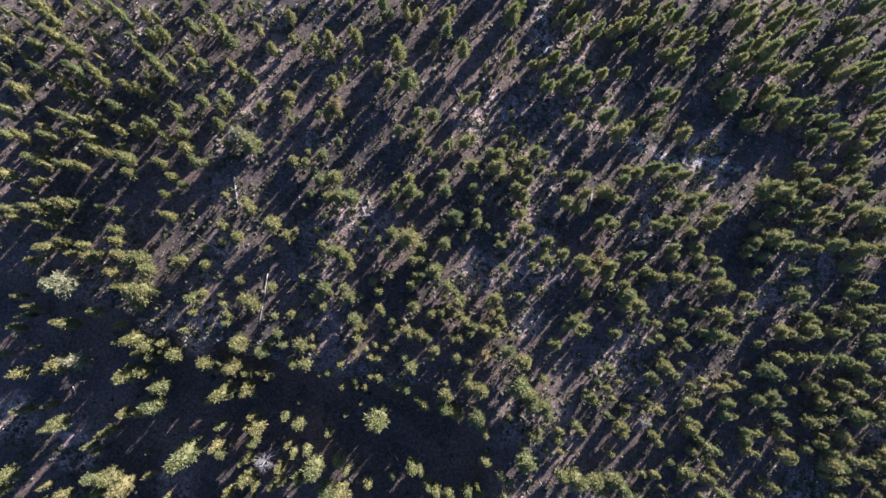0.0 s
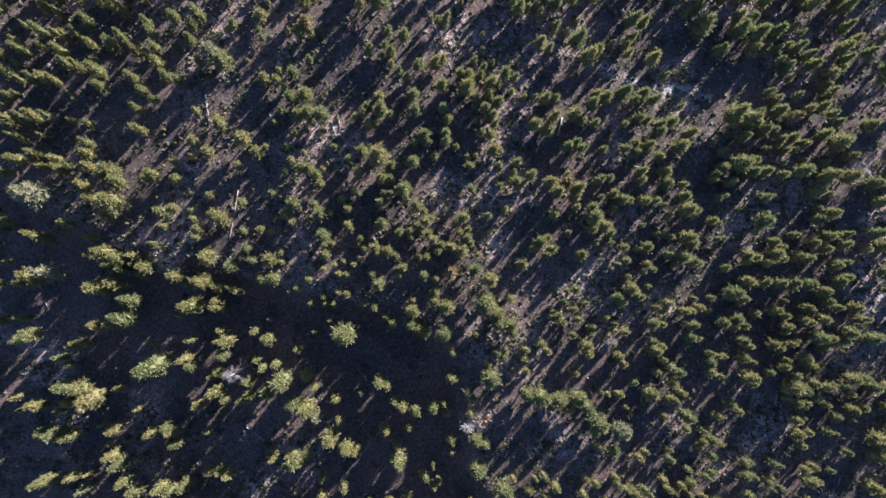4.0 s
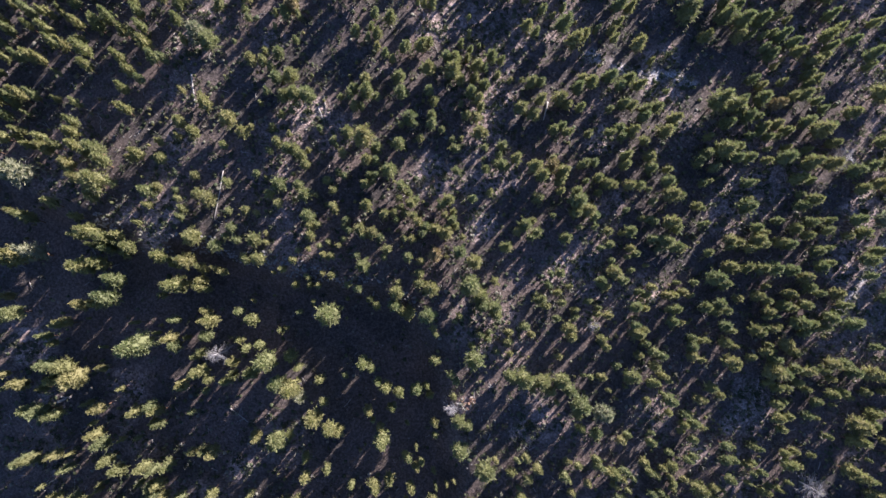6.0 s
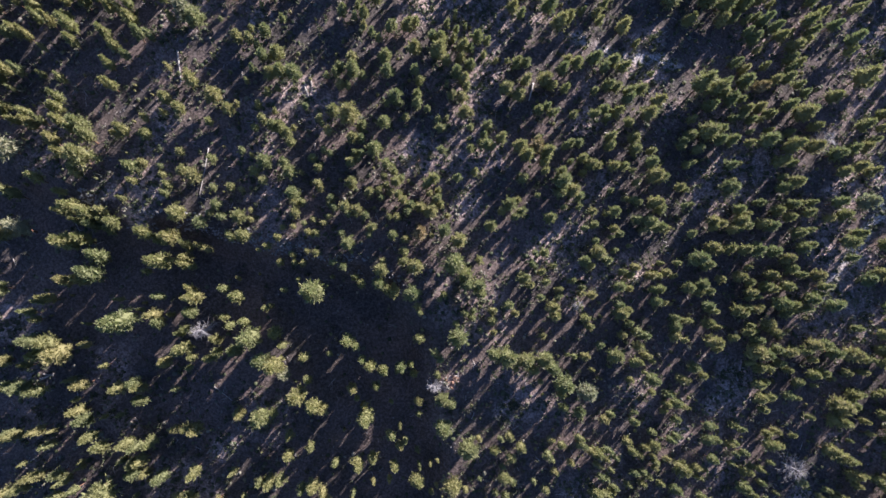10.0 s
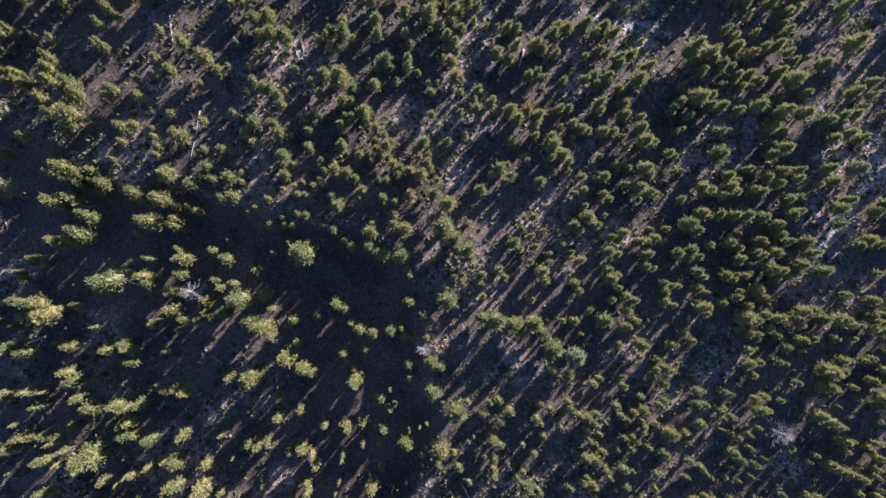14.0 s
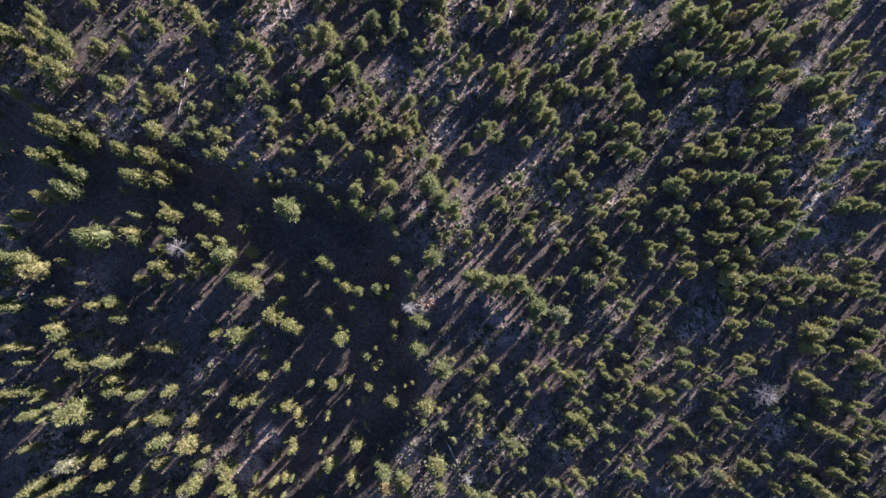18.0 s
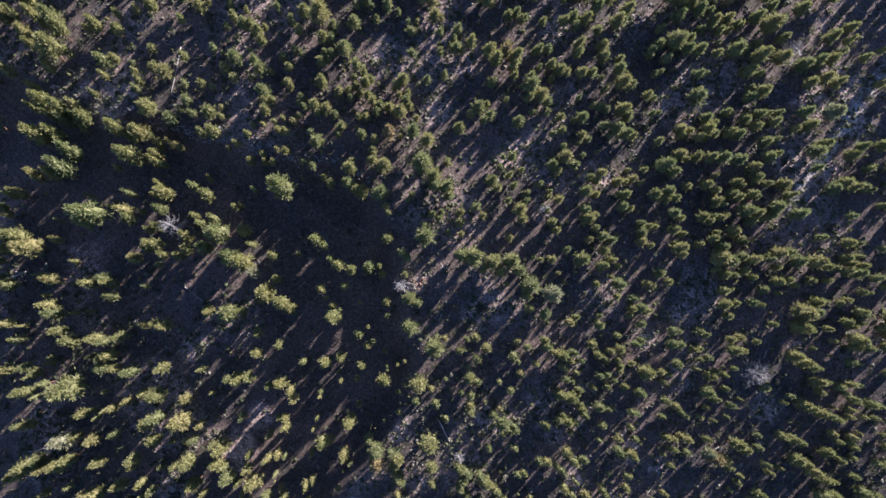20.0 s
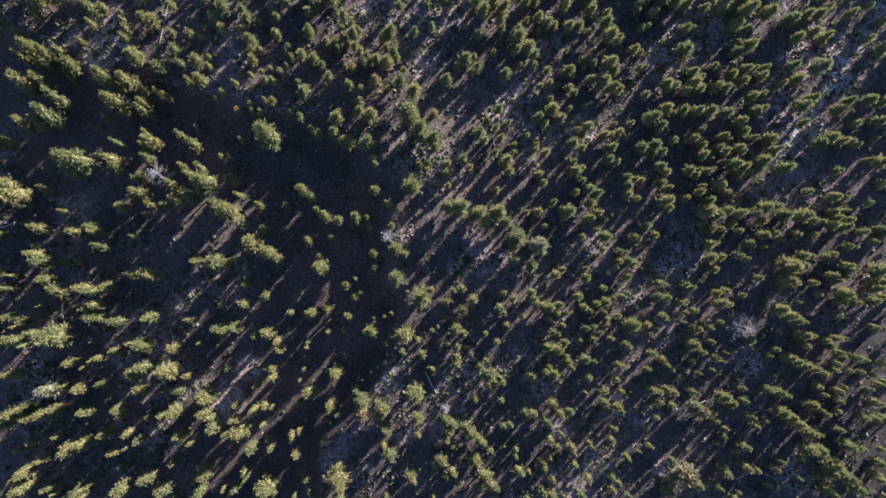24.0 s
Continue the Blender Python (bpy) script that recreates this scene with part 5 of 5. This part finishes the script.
# size class: name, radius from, radius of the model, models, label, and how full the crown is
CLASSES = (
    ("mature_pine", 2.05, 2.6, 7, "tall broad-crowned pine tree with yellow-green needles on the slope", dict(whorls=12, boughs=6.4, tufts=4.2, blades=9, brush=0.82)),
    ("pine_tree", 1.4, 1.7, 7, "slender half-grown pine tree with olive green needles on the slope", dict(whorls=10, boughs=5.6, tufts=3.0, blades=8, brush=0.92)),
    ("young_pine", 0.0, 1.15, 5, "small young green pine tree standing between taller trees", dict(whorls=8, boughs=5, tufts=2.4, blades=7, brush=1.0)),
)
HEART = ((24, 10), (52, -88))        # the strip of the plan that the walk passes over
rng = random.Random(5)
SHAPES, MODELS = {}, {}
for name, _, rad, count, label, full in CLASSES:
    SHAPES[name] = [pine_shapes(100 + 7 * i + len(name), tree_height(rad), rad, 0.22 + 0.035 * (i % 5), **full) for i in range(count)]
    MODELS[name] = [pine(name, s, NEEDLES) for s in SHAPES[name]]
    for m in MODELS[name]:
        tagged(m, label, "tree", name.replace("_", " ") + "s of the wood")


def class_of(r):
    return next(c for c in CLASSES if r >= c[1])


def tree_matrix(x, y, r, rad, rng):
    s = r / rad * slimness(x, y)
    tall = tree_height(r) * growth(x, y) / tree_height(rad) * rng.uniform(0.88, 1.14)
    return pose(x, y, ground_z(x, y), 2.0 + rng.uniform(-2.5, 2.5), rng.uniform(-2.5, 2.5), rng.uniform(0, 360)) @ Matrix.Diagonal((s, s, tall, 1))


class Heap:
    """Gathers many trees or small things into one mesh."""

    def __init__(self):
        self.v, self.f, self.tone, self.n = [], [], [], 0

    def add(self, verts, faces, m, tone):
        a = np.array([tuple(v) for v in verts]) if isinstance(verts, list) else verts
        a = a @ np.array(m.to_3x3()).T + np.array(m.translation)
        self.v.append(a)
        self.f.append(faces + self.n)
        self.tone.append(np.full(len(a), tone))
        self.n += len(a)

    def mesh(self, name, material):
        v, f = np.concatenate(self.v), np.concatenate(self.f)
        k = f.shape[1]
        me = bpy.data.meshes.new(name)
        me.vertices.add(len(v))
        me.vertices.foreach_set("co", v.ravel())
        me.loops.add(f.size)
        me.loops.foreach_set("vertex_index", f.ravel().astype(np.int32))
        me.polygons.add(len(f))
        me.polygons.foreach_set("loop_start", np.arange(0, f.size, k, dtype=np.int32))
        me.polygons.foreach_set("loop_total", np.full(len(f), k, dtype=np.int32))
        me.update(calc_edges=True)
        me.materials.append(material)
        att = me.attributes.new("tone", "FLOAT", "POINT")
        att.data.foreach_set("value", np.concatenate(self.tone))
        return me


def triangles(faces):
    return np.array([(f[0], f[i], f[i + 1]) for f in faces for i in range(1, len(f) - 1)])


ARRAYS = {n: [(np.array([tuple(v) for v in s[0]]), triangles(s[1]), np.array([tuple(v) for v in s[2]]), np.array(s[3])) for s in L] for n, L in SHAPES.items()}


def thin_arrays(rad, seed, full):
    s = pine_shapes(seed, tree_height(rad), rad, 0.25, **full)
    return np.array([tuple(v) for v in s[0]]), triangles(s[1]), np.array([tuple(v) for v in s[2]]), np.array(s[3])


BEYOND = [thin_arrays(1.9, 440 + i, dict(whorls=8, boughs=5.4, tufts=2.8, blades=6, brush=1.1)) for i in range(6)]
SEEDLINGS = [thin_arrays(1.15, 400 + i, dict(whorls=4, boughs=4, tufts=2.0, blades=4, brush=1.35)) for i in range(6)]


def fill_heaps(rows, crowns, trunks, rng, thin=None):
    for i, (x, y, r) in enumerate(rows):
        name, _, rad, count, _, _ = class_of(r)
        m = tree_matrix(x, y, r, rad, rng) @ (Matrix.Scale(rad / 1.9, 4) if thin is BEYOND else Matrix.Diagonal((1, 1, 0.4, 1)) if thin is SEEDLINGS else Matrix())
        tv, tf, cv, cf = thin[i % 6] if thin else ARRAYS[name][i % count]
        tone = rng.random()
        crowns.add(cv, cf, m, tone)
        trunks.add(tv, tf, m, tone)


def strip_distance(row):
    return near_line(row[0], row[1], HEART)


rest = []
for name, low, rad, count, label, full in CLASSES:
    mine = sorted((t for t in TREES if class_of(t[2])[0] == name), key=strip_distance)
    for i, (x, y, r) in enumerate(mine[:300]):
        copy_thing(MODELS[name][i % count], tree_matrix(x, y, r, rad, rng))
    rest += mine[300:]
    for m in MODELS[name]:
        drop_thing(m)


def wood(name, rows, label, seed, thin=None):
    crowns, trunks = Heap(), Heap()
    fill_heaps(rows, crowns, trunks, random.Random(seed), thin)
    ob = tagged(new(name), label, "forest", kind="stuff")
    part("crowns", crowns.mesh("crowns", NEEDLES), ob)
    part("trunks", trunks.mesh("trunks", BARK), ob)


wood("pine_wood", rest, "outer pine wood of many green trees on the slope", 21)


def inside(x, y, edge, grow):
    cx, cy = sum(p[0] for p in edge) / len(edge), sum(p[1] for p in edge) / len(edge)
    for (ax, ay), (bx, by) in zip(edge, edge[1:] + edge[:1]):
        n = math.hypot(bx - ax, by - ay)
        if ((bx - ax) * (y - ay) - (by - ay) * (x - ax)) / n < -grow:
            return False
    return True


def added_edge_wood():
    """Trees added round the part that is looked at, mostly out of view, to fill and shade its edge."""
    rng = random.Random(77)
    # old tall pines added out of view north and north-east, for their long shadows
    rows = [(28 + 6.5 * i, 112 + rng.uniform(-3, 5), rng.uniform(2.7, 3.3)) for i in range(13)]
    for (ax, ay), (bx, by), n in (((212, -5), (212, 28), 6), ((212, 33), (200, 74), 8), ((198, 79), (181, 108), 6)):
        rows += [(ax + (bx - ax) * i / n + rng.uniform(0, 5), ay + (by - ay) * i / n, rng.uniform(2.5, 3.2)) for i in range(n)]
    while len(rows) < 345:
        x, y = rng.uniform(-165, 250), rng.uniform(-200, 150)
        if inside(x, y, SEEN_EDGE, -9.0) or not inside(x, y, SEEN_EDGE, 22.0):
            continue
        if all((x - a) ** 2 + (y - b) ** 2 > 9 for a, b, _ in rows + TREES):
            rows.append((x, y, rng.choice((1.2, 1.5, 1.8, 2.1, 2.6))))
    wood("pine_wood_beyond", rows, "pine wood added round the slope, mostly out of view, to shade its edge", 22, BEYOND)


added_edge_wood()

def saplings():
    """Small seedlings that come up in the gaps between the trees."""
    rng = random.Random(63)
    rows = []
    while len(rows) < 650:
        x, y = rng.uniform(-110, 195), rng.uniform(-150, 100)
        if bare_soil(x, y) > 0.6 or below_bank(x, y) > -6 and rng.random() < 0.8:
            continue
        if all(math.hypot(x - a, y - b) > 0.9 * r + 0.8 for a, b, r in TREES + rows):
            rows.append((x, y, rng.uniform(0.4, 0.8)))
    wood("pine_seedlings", rows, "low green pine seedlings in the gaps of the wood", 24, SEEDLINGS)


saplings()

# dying and dead trees
for i, (x, y, r) in enumerate(BROWN_PINES):
    t = pine("dying_pine", pine_shapes(900 + i, tree_height(r) * growth(x, y), r, 0.2, 12, 5.5, 2.4, 9), BROWN_NEEDLES)
    t.matrix_world = pose(x, y, ground_z(x, y), 0, 0, 40 * i)
    tagged(t, "dying pine tree with brownish yellow needles on the slope", "tree", "dying pines")


for i, (x, y, r) in enumerate(PALE_PINES):
    t = pine("pale_pine", pine_shapes(960 + i, tree_height(r) * growth(x, y), r * slimness(x, y), 0.24, 12, 6.2, 4.0, 9, 0.85), PALE_NEEDLES)
    t.matrix_world = pose(x, y, ground_z(x, y), 2, 0, 50 * i)
    tagged(t, "broad pine tree with thin pale grey-green needles", "tree", "pale pines")


def dead_tree(seed, x, y, r):
    rng = random.Random(seed)
    h = 0.9 * tree_height(min(r, 3.2)) * growth(x, y)
    tv, tf = [], []
    tube(tv, tf, [(0, 0, -0.3), (0, 0, 0.4 * h), (0.1, 0.1, 0.75 * h), (0.15, 0.2, h)], [0.26, 0.19, 0.11, 0.03], 7)
    t = new("dead_tree")
    part("trunk", mesh_from("trunk", tv, tf, DEADWOOD), t)
    for k in range(38):
        cv, cf = [], []
        u = rng.uniform(0.25, 0.98)
        az = rng.uniform(0, 6.28)
        length = r * (1.15 - 0.8 * u) * rng.uniform(0.7, 1.2)
        out = Vector((math.cos(az), math.sin(az), rng.uniform(-0.1, 0.45))).normalized()
        a = Vector((0.12 * u, 0.15 * u, u * h))
        tip = a + out * length
        mid = a + out * length * 0.6 + Vector((0, 0, rng.uniform(-0.15, 0.1)))
        tube(cv, cf, [a, mid, tip], [0.05, 0.035, 0.012], 3)
        for s in range(12):
            b = a + (tip - a) * rng.uniform(0.3, 1.0)
            d = (out + Vector((rng.gauss(0, 0.8), rng.gauss(0, 0.8), rng.gauss(0, 0.5)))).normalized()
            tube(cv, cf, [b, b + d * r * rng.uniform(0.14, 0.34)], [0.028, 0.008], 3)
        part("branch", mesh_from("branch", cv, cf, GREY_TWIGS), t)
    t.matrix_world = pose(x, y, ground_z(x, y), rng.uniform(-4, 4), rng.uniform(-4, 4), rng.uniform(0, 360))
    return tagged(t, "bare grey dead tree with fine leafless branches", "tree", "dead trees")


for i, (x, y, r) in enumerate(GREY_SNAGS):
    dead_tree(300 + i, x, y, r)


# ---- fallen wood ----
def fallen_log(seed, ax, ay, bx, by, r):
    rng = random.Random(seed)
    length = math.hypot(bx - ax, by - ay)
    lv, lf, stubs = [], [], []
    n = 9
    pts = []
    for i in range(n + 1):
        f = i / n
        x, y = ax + (bx - ax) * f, ay + (by - ay) * f
        pts.append(Vector((x - ax, y - ay, ground_z(x, y) - ground_z(ax, ay) + r * (0.9 - 0.4 * f) + 0.12)) + Vector((rng.gauss(0, 0.05), rng.gauss(0, 0.05), 0)))
    tube(lv, lf, pts, [r * (1.15 - 0.65 * i / n) for i in range(n + 1)], 8)
    for k in range(4):
        i = rng.randrange(2, n)
        az = rng.uniform(0, 6.28)
        bv, bf = [], []
        tube(bv, bf, [pts[i], pts[i] + Vector((math.cos(az), math.sin(az), rng.uniform(0.2, 0.8))) * rng.uniform(0.4, 1.1)], [0.06, 0.02], 4)
        stubs.append(mesh_from("branch_stub", bv, bf, DEADWOOD))
    log = new("fallen_log")
    log.location = (ax, ay, ground_z(ax, ay))
    part("trunk", mesh_from("trunk", lv, lf, DEADWOOD, True), log)
    for me in stubs:
        part("branch_stub", me, log)
    return tagged(log, "pale weathered fallen log lying on the forest floor", "log", "fallen logs")


for i, row in enumerate(WEST_LOGS + EAST_LOGS):
    fallen_log(500 + i, *row)


def brush_pile(seed, x, y, r, sticks):
    """A heap of rotten limbs round a broken stump."""
    rng = random.Random(seed)
    pile = new("brush_pile")
    pile.location = (x, y, ground_z(x, y))
    sv, sf = [], []
    tube(sv, sf, [(0, 0, -0.2), (0, 0, 0.5), (0.05, 0, 0.9)], [0.5, 0.38, 0.3], 9)
    part("stump", mesh_from("stump", sv, sf, ROTTEN), pile, "red rotten stump")
    for k in range(sticks):
        lv, lf = [], []
        az, d = rng.uniform(0, 6.28), r * math.sqrt(rng.random()) * 0.8
        a = Vector((math.cos(az) * d, math.sin(az) * d, 0))
        a.z = ground_z(x + a.x, y + a.y) - ground_z(x, y) + rng.uniform(0.1, 0.5)
        w = rng.uniform(0, 6.28)
        b = a + Vector((math.cos(w), math.sin(w), 0)) * rng.uniform(1.0, 3.2)
        b.z = ground_z(x + b.x, y + b.y) - ground_z(x, y) + rng.uniform(0.08, 0.4)
        q = rng.uniform(0.06, 0.16)
        tube(lv, lf, [a, (a + b) / 2 + Vector((0, 0, 0.05)), b], [q, q * 0.9, q * 0.5], 6)
        part("limb", mesh_from("limb", lv, lf, ROTTEN if k % 3 else DEADWOOD), pile)
    return tagged(pile, "heap of reddish rotten limbs round a broken stump", "brush pile")


brush_pile(1, 46.5, -60.0, 3.4, 34)
brush_pile(2, -33.5, -130.5, 2.4, 16)
brush_pile(3, 33.0, 12.0, 2.2, 10)


# ---- low growth and litter ----
def small_stuff(name, count, seed, shape, material, label, category, wants_bare, low, high):
    rng = random.Random(seed)
    shapes = [shape(random.Random(seed + k)) for k in range(10)]
    shapes = [(np.array([tuple(v) for v in a]), triangles(b)) for a, b in shapes]
    heap = Heap()
    made = 0
    while made < count:
        x, y = rng.uniform(-125, 208), rng.uniform(-160, 110)
        b = bare_soil(x, y)
        if rng.random() > (0.25 + 0.75 * b if wants_bare else 1.0) or (0 < below_bank(x, y) < 45 and rng.random() < 0.8):
            continue
        s = rng.uniform(low, high) * (1.3 if rng.random() < 0.1 else 1.0)
        heap.add(*shapes[made % 10], pose(x, y, ground_z(x, y) - 0.03, 0, 0, rng.uniform(0, 360)) @ Matrix.Scale(s, 4), rng.random())
        made += 1
    return tagged(new(name, heap.mesh(name, material)), label, category, kind="stuff")


def shrub_shape(rng):
    v, f = [], []
    for k in range(3):
        c = Vector((rng.gauss(0, 0.3), rng.gauss(0, 0.3), rng.uniform(0.2, 0.5)))
        tuft(v, f, rng, c, Vector((c.x, c.y, 0.5)).normalized(), 0.6, 5)
    return v, f


def bush_shape(rng):
    """A ragged low dome of twigs and leaves."""
    v, f = [], []
    for h, w in ((0.0, 0.8), (0.32, 1.0), (0.6, 0.62)):
        for k in range(7):
            a = 2 * math.pi * (k + rng.uniform(-0.25, 0.25)) / 7
            r = w * rng.uniform(0.68, 1.2)
            v.append(Vector((math.cos(a) * r, math.sin(a) * r, h * rng.uniform(0.8, 1.2))))
    v.append(Vector((0, 0, 0.78)))
    for i in range(2):
        f += [(7 * i + k, 7 * i + (k + 1) % 7, 7 * i + 7 + (k + 1) % 7, 7 * i + 7 + k) for k in range(7)]
    f += [(14 + k, 14 + (k + 1) % 7, 21) for k in range(7)]
    return v, f


def stone_shape(rng):
    v = [Vector(p) * rng.uniform(0.6, 1.1) for p in ((1, 0, 0), (0.3, 0.9, 0), (-0.9, 0.4, 0), (-0.5, -0.9, 0), (0.5, -0.7, 0), (0.1, 0.1, 0.8))]
    return v, [(i, (i + 1) % 5, 5) for i in range(5)]


def stick_shape(rng):
    v, f = [], []
    a = Vector((0, 0, 0.06))
    b = a + Vector((1.0, rng.gauss(0, 0.2), rng.uniform(0.0, 0.15)))
    tube(v, f, [a, b], [0.035, 0.015], 4)
    tube(v, f, [(a + b) / 2, (a + b) / 2 + Vector((0.3, 0.3, 0.1))], [0.02, 0.01], 3)
    return v, f


small_stuff("shrubs", 13000, 41, shrub_shape, SHRUB, "low grey-green shrubs and dry grass on the forest floor", "shrub", True, 0.6, 2.0)
small_stuff("bushes", 9000, 44, bush_shape, SHRUB, "low rounded dark green bushes between the trees", "bush", True, 0.3, 0.75)
small_stuff("stones", 5000, 42, stone_shape, STONE, "scattered pale grey stones", "stone", True, 0.12, 0.4)
small_stuff("dead_branches", 2000, 43, stick_shape, DEADWOOD, "pale dead branches lying on the ground", "branch", False, 0.8, 2.6)


def rim_rocks():
    """Broken rock along the brow of the bank."""
    rng = random.Random(46)
    shapes = [stone_shape(random.Random(90 + k)) for k in range(8)]
    shapes = [(np.array([tuple(v) for v in a]), triangles(b)) for a, b in shapes]
    heap, made = Heap(), 0
    while made < 700:
        x, y = rng.uniform(-72, 30), rng.uniform(-32, 2)
        if -2.2 < below_bank(x, y) < 3.5 and noise.noise((x / 7, y / 7, 3.1)) > -0.15:
            heap.add(*shapes[made % 8], pose(x, y, ground_z(x, y) - 0.05, 0, 0, rng.uniform(0, 360)) @ Matrix.Scale(rng.uniform(0.2, 0.65), 4), rng.random())
            made += 1
    return tagged(new("rim_rocks", heap.mesh("rim_rocks", STONE)), "broken grey rocks along the brow of the bank", "rock", kind="stuff")


rim_rocks()
